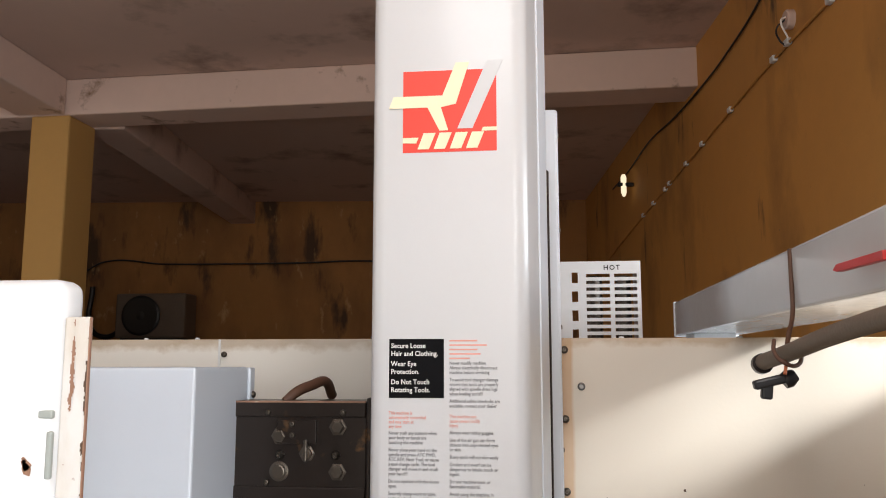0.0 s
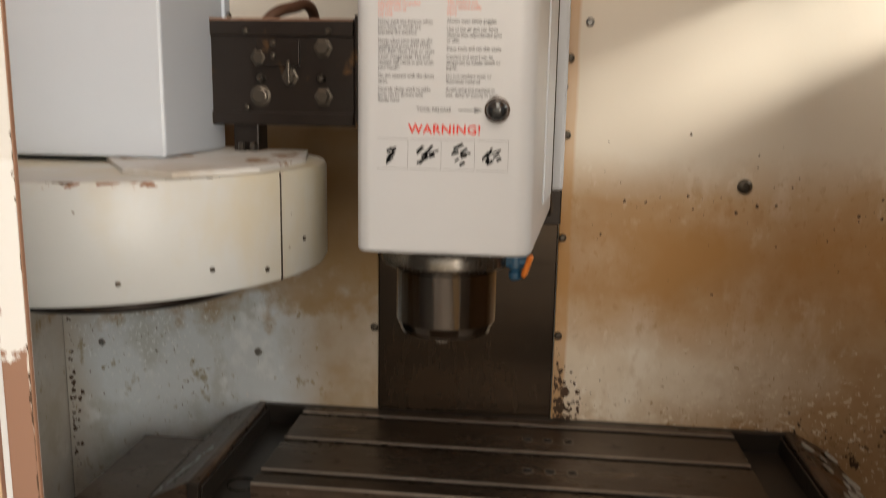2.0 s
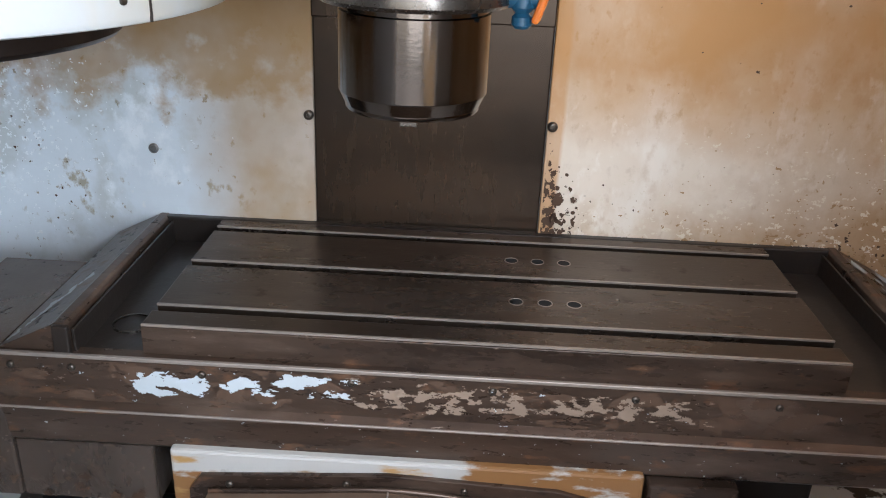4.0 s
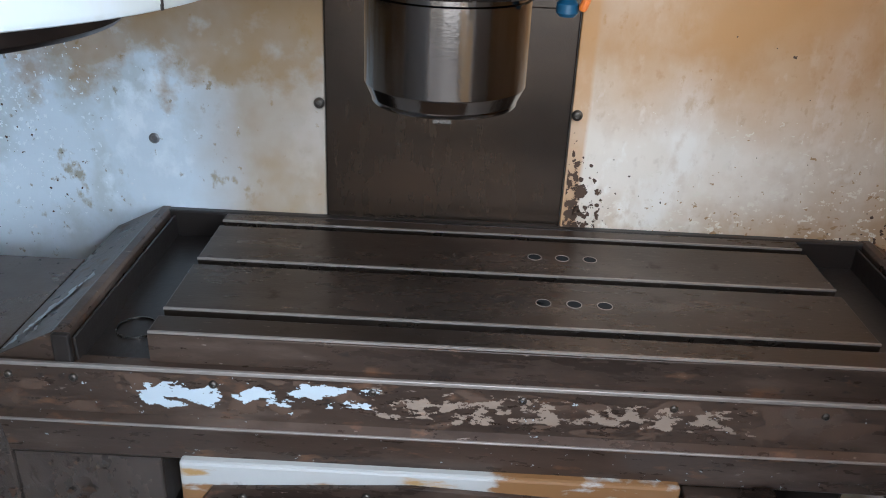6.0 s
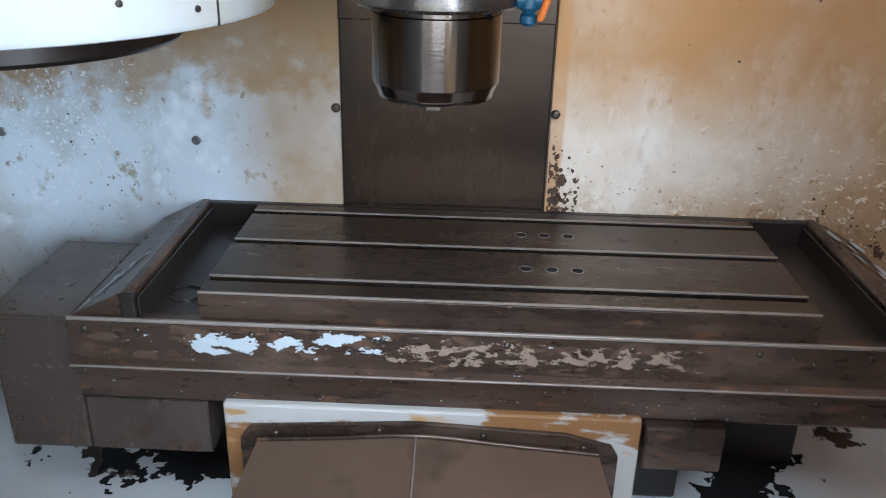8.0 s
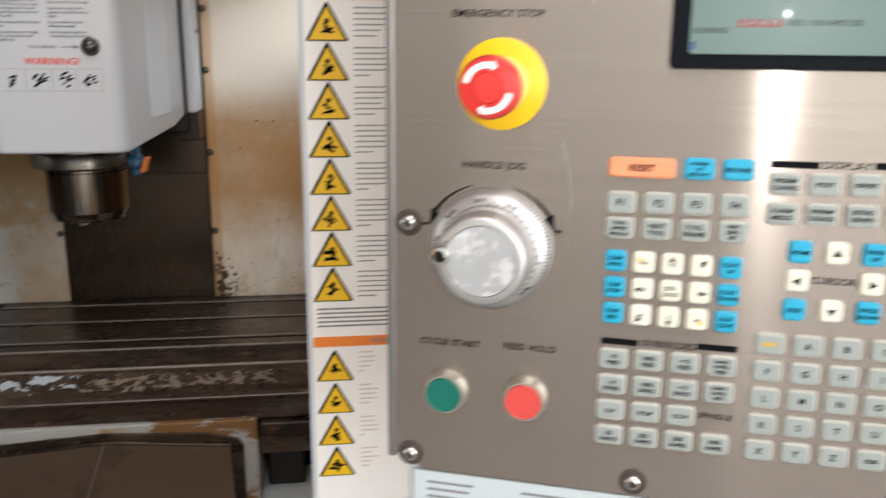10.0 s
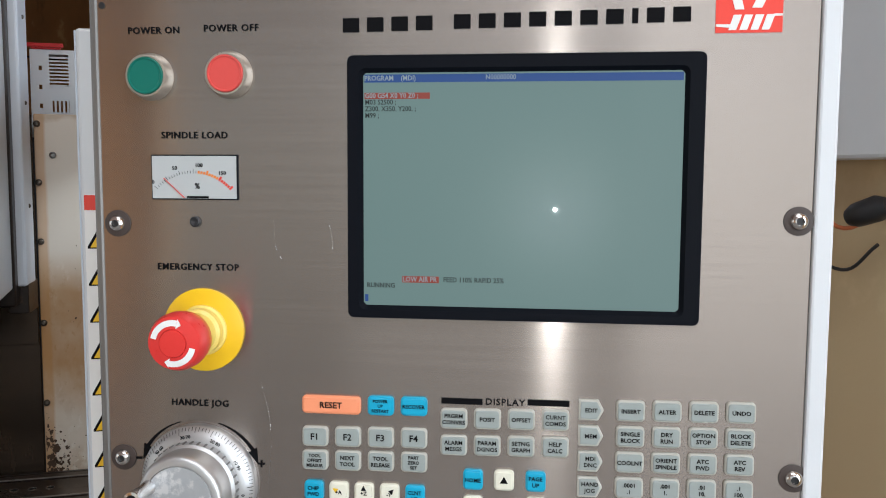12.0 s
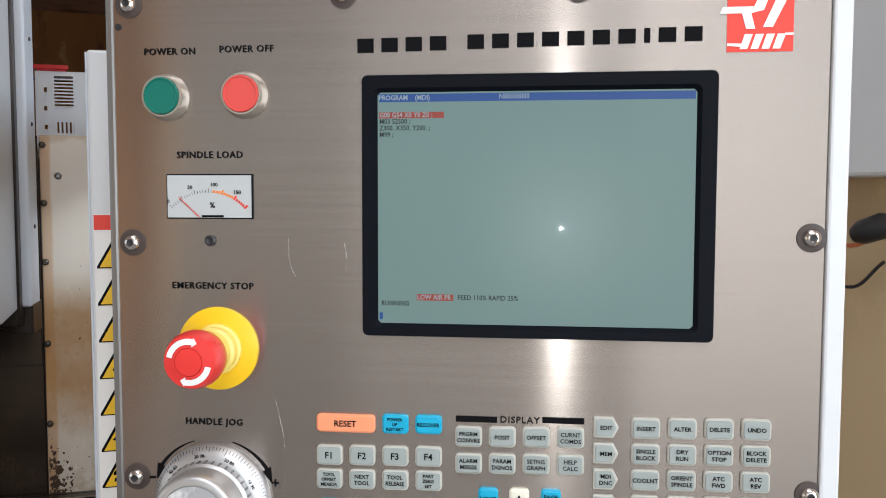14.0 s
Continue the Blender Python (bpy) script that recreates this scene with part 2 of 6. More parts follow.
# ochre above, paler tan below about 1.62 with a ragged edge
M_YELLOWWALL = mat("yellow_ochre_wall", (0.60, 0.30, 0.082), 0.75, 0, 0.16, 1.3, 0.25, 60,
                   stains=(((0.30, 0.15, 0.05), 1.1, 0.60, 0.10, (1, 1, .6), .8), ((0.13, 0.075, 0.04), 3.5, 0.69, 0.04, (1, 1, .3), .8), ((0.20, 0.15, 0.10), 26, 0.74, 0.015, (1, 1, 1), .8)),
                   bands=(((0.66, 0.52, 0.31), -1.0, 1.62, 0.05, 0.06, 0.15, 5.0, 1.0, 0.0), ((0.36, 0.25, 0.14), -1.0, 1.62, 0.05, 0.2, 2.2, 9.0, 0.35, 0.0)))
M_BACKWALL = mat("stained_brown_wall", (0.42, 0.20, 0.065), 0.8, 0, 0.2, 1.2, 0.25, 50,
                 stains=(((0.26, 0.12, 0.045), 1.4, 0.55, 0.12, (1, 1, .5), .8), ((0.10, 0.055, 0.03), 3, 0.60, 0.05, (1, 1, .3), .8), ((0.55, 0.33, 0.14), 7, 0.66, 0.05, (1, 1, .5), .8)))
M_CEIL = mat("grey_pink_ceiling", (0.62, 0.475, 0.42), 0.8, 0, 0.10, 1.2, 0.15, 40, stains=(((0.28, 0.20, 0.16), 1.6, 0.62, 0.08, (1, 1, 1), .8),))
M_BEAM = mat("pinkish_beam_paint", (0.69, 0.535, 0.47), 0.75, 0, 0.10, 1.6, 0.2, 50, stains=(((0.28, 0.18, 0.12), 4, 0.66, 0.05, (1, 1, 1), .8),))
M_PILLAR = mat("ochre_pillar_paint", (0.52, 0.31, 0.10), 0.75, 0, 0.10, 2, 0.2, 50)
M_CONCRETE = mat("shop_floor_concrete", (0.22, 0.20, 0.18), 0.6, 0, 0.2, 1.5, 0.2, 60, stains=((OIL, 1.6, 0.62, 0.08, (1, 1, 1), .4),))
M_STAINLESS = mat("brushed_stainless_plate", (0.39, 0.345, 0.315), 0.21, 0.95, 0.18, 110, 0.010, 420, stretch=(.02, 1, 3), spread=0.02, aniso=1.0)
M_STAINEDGE = mat("dull_stainless_edge", (0.24, 0.235, 0.23), 0.4, 0.8, 0.1, 20)
M_CHROME = mat("chrome_screw", (0.62, 0.60, 0.58), 0.18, 1.0, 0.05, 40)
M_SILVER = mat("handwheel_aluminium", (0.55, 0.55, 0.55), 0.42, 0.85, 0.06, 30, 0.05, 200)
M_KEYGREY = mat("grey_key_plastic", (0.30, 0.335, 0.32), 0.42, 0, 0.04, 30)
M_KEYRIM = mat("pale_key_rim", (0.46, 0.45, 0.40), 0.42, 0, 0.04, 30)
M_KEYBLUE = mat("blue_key_plastic", (0.015, 0.36, 0.56), 0.38, 0, 0.04, 30)
M_KEYCREAM = mat("cream_key_plastic", (0.74, 0.72, 0.60), 0.42, 0, 0.04, 30)
M_KEYORANGE = mat("salmon_key_plastic", (0.86, 0.30, 0.15), 0.38, 0, 0.04, 30)
M_INK = mat("black_ink", (0.006, 0.006, 0.007), 0.5, 0, 0.1, 40)
M_INKGREY = mat("grey_ink", (0.22, 0.22, 0.23), 0.5, 0, 0.1, 40)
M_INKRED = mat("red_ink", (0.75, 0.045, 0.025), 0.45, 0, 0.08, 60)
M_INKFADED = mat("faded_red_ink", (0.72, 0.33, 0.28), 0.5, 0, 0.1, 60)
M_INKWHITE = mat("white_ink", (0.78, 0.78, 0.76), 0.5, 0, 0.04, 60)
M_PAPER = mat("white_label_vinyl", (0.85, 0.84, 0.82), 0.45, 0, 0.03, 20)
M_CREAMINK = mat("cream_sticker", (0.80, 0.74, 0.52), 0.45, 0, 0.05, 40)
M_YELLOW = mat("yellow_plastic", (0.82, 0.50, 0.005), 0.38, 0, 0.05, 30)
M_ESTOP = mat("red_plastic", (0.66, 0.035, 0.03), 0.30, 0, 0.06, 30)
M_GREENBTN = mat("green_button_plastic", (0.004, 0.135, 0.10), 0.3, 0, 0.06, 40)
M_REDBTN = mat("coral_button_plastic", (0.62, 0.07, 0.06), 0.3, 0, 0.06, 40)
M_SIGNBLUE = mat("mandatory_blue", (0.01, 0.22, 0.60), 0.45, 0, 0.05, 40)
M_ORANGEINK = mat("warning_orange", (0.80, 0.22, 0.03), 0.45, 0, 0.05, 40)
M_SCREEN = glow("lit_screen", (0.225, 0.35, 0.32), 1.02)
M_SCRBLUE = glow("screen_blue_bar", (0.01, 0.10, 0.42), 0.85)
M_SCRRED = glow("screen_red_bar", (0.48, 0.06, 0.03), 0.9)
M_SCRTEXT = glow("screen_dark_text", (0.01, 0.04, 0.035), 0.3)
M_SCRPALE = glow("screen_pale_text", (0.45, 0.55, 0.58), 0.9)
M_WASHER = mat("brown_rubber_washer", (0.05, 0.035, 0.03), 0.5, 0, 0.2, 40)
M_BEZEL = mat("dark_bezel", (0.004, 0.005, 0.008), 0.45, 0, 0.1, 30)
M_METERFACE = mat("meter_face", (0.44, 0.46, 0.46), 0.4, 0, 0.02, 30)
M_CABLE = mat("brown_conduit", (0.16, 0.12, 0.085), 0.55, 0, 0.3, 30, 0.4, 160)
M_STRAP = mat("brown_strap", (0.10, 0.045, 0.025), 0.6, 0, 0.2, 60)
M_BROWNSTRIP = mat("brown_primer", (0.27, 0.145, 0.095), 0.55, 0, 0.12, 10, 0.15, 80, stains=(((0.62, 0.58, 0.52), 10, 0.66, 0.03, (1, 1, .3), .5),))
M_ORANGEWIRE = mat("orange_wire", (0.55, 0.16, 0.06), 0.5, 0, 0.1, 40)
M_PLUM = mat("old_red_paint", (0.55, 0.03, 0.03), 0.4, 0, 0.1, 40)

M_BEZEL.node_tree.nodes["Principled BSDF"].inputs["Specular IOR Level"].default_value = 0.07
for m_ in (M_INK, M_INKGREY):
    m_.node_tree.nodes["Principled BSDF"].inputs["Specular IOR Level"].default_value = 0.04

# ---- helpers for shapes ----


def part(name, bm, material, parent=None, label="", m=None, smooth=False):
    me = bpy.data.meshes.new(name)
    bm.to_mesh(me)
    bm.free()
    me.materials.append(material)
    if smooth:
        me.polygons.foreach_set("use_smooth", [True] * len(me.polygons))
        me.set_sharp_from_angle(angle=radians(40))
    ob = new(name, me)
    if m is not None:
        ob.matrix_basis = m
    if parent is not None:
        ob.parent = parent
    if label:
        tagged(ob, label)
    return ob


def thing(name, label, category, m=None, group="", kind=""):
    ob = new(name)
    ob.empty_display_size = 0.05
    if m is not None:
        ob.matrix_basis = m
    return tagged(ob, label, category, group, kind)


def add_box(bm, x0, x1, y0, y1, z0, z1, bev=0.0, seg=2):
    vs = bmesh.ops.create_cube(bm, size=1)["verts"]
    for v in vs:
        v.co = Vector(((x0 + x1) / 2 + v.co.x * (x1 - x0), (y0 + y1) / 2 + v.co.y * (y1 - y0), (z0 + z1) / 2 + v.co.z * (z1 - z0)))
    if bev:
        es = list({e for v in vs for e in v.link_edges})
        bmesh.ops.bevel(bm, geom=es, offset=bev, segments=seg, profile=0.5, affect="EDGES")
    return bm


def box(x0, x1, y0, y1, z0, z1, bev=0.0, seg=2):
    return add_box(bmesh.new(), x0, x1, y0, y1, z0, z1, bev, seg)


def add_lathe(bm, profile, n=32, m=None, cap=True):
    """A turned shape about local z: profile of (radius, z), from bottom to top."""
    rings = []
    m = m or Matrix()
    for r, z in profile:
        rings.append([bm.verts.new(m @ Vector((r * math.cos(2 * math.pi * k / n), r * math.sin(2 * math.pi * k / n), z))) for k in range(n)])
    for a, b in zip(rings, rings[1:]):
        for k in range(n):
            bm.faces.new((a[k], a[(k + 1) % n], b[(k + 1) % n], b[k]))
    if cap:
        bm.faces.new(rings[0][::-1])
        bm.faces.new(rings[-1])
    return bm


def lathe(profile, n=32, m=None):
    return add_lathe(bmesh.new(), profile, n, m)


def prism(points, y0, y1, bev=0.0):
    """Outline in x and z, drawn out from y0 to y1."""
    bm = bmesh.new()
    a = [bm.verts.new((x, y0, z)) for x, z in points]
    b = [bm.verts.new((x, y1, z)) for x, z in points]
    n = len(points)
    bm.faces.new(a)
    bm.faces.new(b[::-1])
    for k in range(n):
        bm.faces.new((a[(k + 1) % n], a[k], b[k], b[(k + 1) % n]))
    bmesh.ops.recalc_face_normals(bm, faces=bm.faces)
    if bev:
        bmesh.ops.bevel(bm, geom=list(bm.edges), offset=bev, segments=2, profile=0.5, affect="EDGES")
    return bm


def plan_prism(points, z0, z1, bev=0.0):
    """Outline in x and y, drawn out from z0 to z1."""
    bm = bmesh.new()
    a = [bm.verts.new((x, y, z0)) for x, y in points]
    b = [bm.verts.new((x, y, z1)) for x, y in points]
    n = len(points)
    bm.faces.new(a[::-1])
    bm.faces.new(b)
    for k in range(n):
        bm.faces.new((a[k], a[(k + 1) % n], b[(k + 1) % n], b[k]))
    bmesh.ops.recalc_face_normals(bm, faces=bm.faces)
    if bev:
        bmesh.ops.bevel(bm, geom=list(bm.edges), offset=bev, segments=2, profile=0.5, affect="EDGES")
    return bm


def tube(name, points, radius, material, parent=None, label="", smooth=True):
    cu = bpy.data.curves.new(name, "CURVE")
    cu.dimensions, cu.bevel_depth, cu.bevel_resolution, cu.resolution_u, cu.use_fill_caps = "3D", radius, 4, 8, True
    sp = cu.splines.new("BEZIER")
    sp.bezier_points.add(len(points) - 1)
    for bp, p in zip(sp.bezier_points, points):
        bp.co = p
        bp.handle_left_type = bp.handle_right_type = "AUTO"
    tmp = bpy.data.objects.new(name, cu)
    me = bpy.data.meshes.new_from_object(tmp)
    bpy.data.objects.remove(tmp)
    me.materials.clear()
    me.materials.append(material)
    ob = new(name, me)
    if parent is not None:
        ob.parent = parent
    if label:
        tagged(ob, label)
    return ob


FACE = pose(0, 0, 0, 90, 0, 0)   # letters that stand upright and face -y


def text(name, body, size, x, z, material, parent, y=-0.0006, align="CENTER", sx=1.0, spacing=1.0, line=1.0, depth=0.0002, label=""):
    cu = bpy.data.curves.new(name, "FONT")
    cu.body, cu.size, cu.align_x, cu.align_y, cu.extrude = body, size, align, "CENTER", depth
    cu.space_character, cu.space_line, cu.resolution_u, cu.offset = spacing, line, 2, size * 0.012
    tmp = bpy.data.objects.new(name, cu)
    me = bpy.data.meshes.new_from_object(tmp)
    bpy.data.objects.remove(tmp)
    me.materials.clear()
    me.materials.append(material)
    ob = new(name, me)
    ob.parent = parent
    ob.matrix_basis = Matrix.Translation((x, y, z)) @ FACE @ Matrix.Diagonal((sx, 1, 1, 1))
    if label:
        tagged(ob, label)
    return ob


def screw(r=0.008, h=0.006):
    """A button-head screw with a socket, its axis along -y."""
    m = pose(0, 0, 0, 90, 0, 0)
    bm = lathe(((r, 0), (r, h * 0.35), (r * 0.86, h * 0.75), (r * 0.55, h), (r * 0.42, h), (r * 0.38, h * 0.5), (0.0002, h * 0.5)), 14, m)
    return bm

M_HOLE = mat("hole_black", (0.004, 0.004, 0.004), 0.95, 0, 0.1, 30)
M_LOWLABEL = mat("grey_blue_label", (0.50, 0.56, 0.58), 0.5, 0, 0.04, 20)
M_SILL = mat("chipped_sill_paint", (0.17, 0.095, 0.07), 0.5, 0.0, 0.25, 8, 0.2, 80,
             stains=(((0.07, 0.045, 0.035), 9, 0.56, 0.06, (.4, 1, 1), .45), ((0.66, 0.66, 0.64), 11, 0.59, 0.012, (.35, 1.6, 1), .45)),
             bands=(((0.68, 0.69, 0.69), -2.0, -0.10, 0.01, 0.012, 0.40, 18.0, 1.0, 0.0, "across"),))
M_OILMARK = mat("dried_oil", (0.040, 0.029, 0.022), 0.45, 0.3, 0.2, 60)
M_FLAKE = mat("dark_rust_flake", (0.075, 0.042, 0.024), 0.8, 0, 0.3, 60)
# bright steel colour, stands in for light caught on edges
M_EDGE = mat("bright_edge_highlight", (0.36, 0.31, 0.27), 0.45, 0.6, 0.45, 9, spread=0.02)
M_SADDLE = mat("peeling_saddle_paint", (0.50, 0.49, 0.46), 0.45, 0, 0.08, 8, 0.15, 90,
               stains=((BROWN, 7, 0.53, 0.02, (.7, 1, 2), .5), ((0.42, 0.25, 0.09), 16, 0.62, 0.04, (.6, 1, 2), .5), (OIL, 9, 0.63, 0.03, (1, 1, 1), .35)))

M_POST = mat("peeling_post_paint", (0.27, 0.15, 0.105), 0.5, 0, 0.10, 6, 0.15, 80,
             stains=(((0.70, 0.68, 0.64), 7, 0.575, 0.010, (3, 1, .35), .45), ((0.60, 0.47, 0.30), 9, 0.61, 0.04, (4, 1, .3), .5)),
             bands=(((0.68, 0.69, 0.69), 1.33, 2.2, 0.006, 0.1, 0.60, 12.0, 1.8, 0.0),))

# ---- the shop: room set at a slight angle to the machine ----


def room_part(name, bm, material, label, category):
    ob = part(name, bm, material, m=ROOM)
    return tagged(ob, label, category, kind="structure")


room_part("floor", box(-6.2, 1.6, -6.6, 9.0, -0.1, 0), M_CONCRETE, "oil-stained grey concrete workshop floor", "floor")
# openings are unseen; the high slit is cut to keep sun off the head
we = bmesh.new()
add_box(we, 1.386, 1.6, -6.6, -5.2, 0, 3.55)
add_box(we, 1.386, 1.6, -2.7, -1.75, 0, 3.55)
add_box(we, 1.386, 1.6, -5.2, -2.7, 0, 0.8)
add_box(we, 1.386, 1.6, -5.2, -2.7, 2.7, 3.55)
add_box(we, 1.386, 1.6, 0.35, 9.0, 0, 3.55)
add_box(we, 1.386, 1.6, -1.75, -0.72, 1.88, 2.22)
add_box(we, 1.386, 1.6, -1.75, 0.35, 0, 1.88)
add_box(we, 1.386, 1.6, -1.75, 0.35, 2.22, 3.55)
room_part("wall_east", we, M_YELLOWWALL, "rough ochre yellow plastered wall with stains", "wall")
room_part("wall_north", box(-6.8, 1.386, 7.95, 8.15, 0, 3.55), M_BACKWALL, "dark stained brown plaster wall at the back", "wall")
# west wall is out of view, its opening added for the fill lamp
ww = bmesh.new()
add_box(ww, -6.4, -6.2, -6.6, -3.5, 0, 3.55)
add_box(ww, -6.4, -6.2, 0.3, 9.0, 0, 3.55)
add_box(ww, -6.4, -6.2, -3.5, 0.3, 0, 0.35)
add_box(ww, -6.4, -6.2, -3.5, 0.3, 3.05, 3.55)
room_part("wall_west", ww, M_BACKWALL, "unseen brown plastered wall, opened for the west lamp", "wall")
# hole over the machine's front is unseen, added for the roof lamp
ce = bmesh.new()
add_box(ce, -6.4, 1.6, -1.95, 9.0, 3.55, 3.7)
add_box(ce, -6.4, 1.6, -6.6, -4.45, 3.55, 3.7)
add_box(ce, -6.4, -0.6, -4.45, -1.95, 3.55, 3.7)
add_box(ce, 0.8, 1.6, -4.45, -1.95, 3.55, 3.7)
room_part("ceiling", ce, M_CEIL, "grey-pink painted concrete ceiling", "ceiling")
# wall out of view, its wide gap added for the rear lamps
sw = bmesh.new()
add_box(sw, -6.2, -6.0, -6.6, -6.42, 0, 3.55)
add_box(sw, 1.3, 1.386, -6.6, -6.42, 0, 3.55)
add_box(sw, -6.0, 1.3, -6.6, -6.42, 3.25, 3.55)
room_part("wall_south", sw, M_YELLOWWALL, "unseen ochre wall, left open for the added rear lamps", "wall")
CROSS = pose(-0.9, 3.375, 0, 0, 0, -1.5)   # cross beam's angle fitted to the camera's view at an assumed ceiling height


def skew_part(name, bm, material, label, category, m):
    return tagged(part(name, bm, material, m=m), label, category, kind="structure")


skew_part("beam_1", box(-6.0, 2.02, 0, 0.31, 3.30, 3.549, 0.012), M_BEAM, "pinkish painted concrete cross beam", "beam", CROSS)
skew_part("beam_2", box(-0.34, 0, -9.5, -0.012, 3.30, 3.549, 0.012), M_BEAM, "pinkish painted concrete beam along the shop", "beam", pose(-2.99, 3.43, 0, 0, 0, 3))
skew_part("beam_3", box(-0.29, 0, 0.33, 4.6, 3.29, 3.549, 0.012), M_CEIL, "grey concrete beam running to the back wall", "beam", pose(-2.71, 3.43, 0, 0, 0, 6.4))
skew_part("pillar", box(-0.275, 0, 0, 0.33, 0, 3.30, 0.015), M_PILLAR, "square ochre painted concrete pillar", "pillar", pose(-2.957, 3.42, 0))
room_part("wall_bay", box(-6.2, -2.9, 3.9, 4.05, 0, 2.2), M_BACKWALL, "low brown partition wall beside the pillar", "wall")

# wiring, lamp and outdoor unit in the shop
tube("wall_cable", [ROOM @ Vector(p) for p in ((1.375, 0.4, 3.02), (1.375, 1.39, 3.012), (1.375, 1.98, 3.0), (1.375, 2.6, 2.962), (1.375, 3.5, 2.893), (1.375, 4.43, 2.825), (1.375, 6.2, 2.68), (1.375, 7.9, 2.50))], 0.007, M_YELLOWWALL)
tagged(bpy.data.objects["wall_cable"], "painted-over conduit sagging along the ochre wall", "cable")
for yy, zz in ((1.393, 3.011), (1.811, 3.012), (1.979, 3.0), (2.605, 2.962), (3.136, 2.923), (3.496, 2.893), (3.942, 2.865), (4.06, 2.85), (4.433, 2.825), (4.8, 2.80)):
    c = part("cable_clip", box(-0.025, 0.0, -0.022, 0.022, -0.014, 0.014, 0.005), M_WHITE, m=ROOM @ pose(1.386, yy, zz))
    tagged(c, "small white conduit clip on the ochre wall", "cable clip", "clips on the wall")
jb = thing("junction_box", "round grey junction box with loose wire ends on the wall", "junction box", ROOM @ pose(1.386, 1.78, 3.10))
part("box_body", lathe(((0.042, 0), (0.042, 0.026), (0.036, 0.032), (0.001, 0.032)), 24, pose(0, 0, 0, 0, -90)), M_CEIL, jb, smooth=True)
tube("wire_end", [(-0.03, 0.0, 0.0), (-0.06, 0.02, -0.03), (-0.04, 0.05, -0.07), (-0.02, 0.04, -0.10)], 0.004, M_BLACK, jb)
tube("wire_end", [(-0.03, -0.01, 0.01), (-0.06, -0.03, -0.02), (-0.03, -0.02, -0.09)], 0.004, M_PAPER, jb)
tube("wire_run", [ROOM @ Vector(p) for p in ((1.37, 1.9, 3.40), (1.375, 2.11, 3.339), (1.37, 2.6, 3.27), (1.375, 3.06, 3.257), (1.37, 3.7, 3.26), (1.375, 4.49, 3.31), (1.37, 5.3, 3.27), (1.375, 6.1, 3.283))], 0.006, M_BLACK)
tagged(bpy.data.objects["wire_run"], "thin black wire hanging on the ochre wall", "wire")
tube("back_wire", [(-5.13, 7.45, 2.72), (-4.9, 7.46, 2.83), (-4.2, 7.5, 2.80), (-3.4, 7.58, 2.80), (-2.6, 7.66, 2.81), (-1.9, 7.72, 2.83), (0.3, 7.90, 2.70), (0.62, 7.93, 2.74)], 0.010, M_BLACK)
tagged(bpy.data.objects["back_wire"], "black wire strung along the back wall", "wire")
wl = thing("wall_lamp", "small white lamp glowing on the ochre wall", "lamp", ROOM @ pose(1.30, 5.17, 3.125))
part("lamp_arm", box(-0.05, 0.08, -0.02, 0.02, -0.015, 0.015, 0.006), M_BLACK, wl)
part("bulb", lathe(((0.010, -0.10), (0.022, -0.07), (0.024, 0.06), (0.014, 0.085)), 16), glow("lamp_glow", (1, .85, .6), 1.2), wl, smooth=True)

acu = thing("air_conditioner", "dark outdoor air conditioner unit with round fan grille", "air conditioner", pose(-4.22, 7.42, 1.94))
M_ACGREY = mat("dusty_grey_casing", (0.17, 0.13, 0.10), 0.6, 0, 0.2, 6, 0.1, 60)
part("casing", box(-0.41, 0.41, -0.16, 0.16, 0, 0.50, 0.02), M_ACGREY, acu)
part("fan_grille", lathe(((0.225, 0.0), (0.225, 0.02), (0.20, 0.03), (0.05, 0.025), (0.002, 0.03)), 32, pose(-0.10, -0.16, 0.25, 90)), M_BLACK, acu, "black round fan grille")
part("service_cover", box(0.28, 0.40, -0.166, -0.158, 0.05, 0.45, 0.004), M_ACGREY, acu)
part("bracket", box(-0.35, 0.35, -0.14, 0.10, -0.05, 0.0, 0.005), M_BLACK, acu)
tube("pipe", [(-0.40, 0.0, 0.10), (-0.62, 0.02, 0.02), (-0.78, 0.02, 0.10), (-0.80, 0.02, 0.6)], 0.03, M_BLACK, acu)

# ---- machining centre: enclosure ----
TOP = 1.702


def setting(name, bm, material, label, category, m=None):
    return tagged(part(name, bm, material, m=m), label, category, kind="structure")


def wall_panel(name, x0, x1, material, label):
    bm = bmesh.new()
    add_box(bm, x0, x1, 0.0, 0.012, 0.35, TOP, 0.002)
    add_box(bm, x0, x1, 0.0125, 0.05, TOP - 0.012, TOP, 0.003)
    return setting(name, bm, material, label, "enclosure panel")


wall_panel("panel_back_right", 0.183, 0.98, M_WALLR, "brown-stained cream enclosure back panel, tinted for warm bounce light")
wall_panel("panel_back_left", -0.785, -0.149, M_WALLL, "coolant-stained pale enclosure back panel with drips")
setting("panel_joint", box(-0.4965, -0.4915, -0.003, -0.0005, 1.40, TOP, 0.001), M_WHITE_RUSTY, "rusty joint between two enclosure panels", "panel joint")
ob = part("joint_screw", screw(0.006, 0.005), M_BOLT, m=pose(-0.484, -0.001, 1.672), smooth=True)
tagged(ob, "dark screw beside the panel joint", "screw")
for xx in (-0.66, -0.55, 0.30, 0.52, 0.70):
    tagged(part("rim_screw", screw(0.005, 0.004), M_WHITE, m=pose(xx, 0.02, TOP, -90), smooth=True), "small pale screw on the panel rim", "screw", "rim screws")
setting("panel_side_left", box(-0.80, -0.787, -0.95, 0.02, 0.35, TOP, 0.003), M_WALLL, "white enclosure side panel with black drip marks", "enclosure panel")
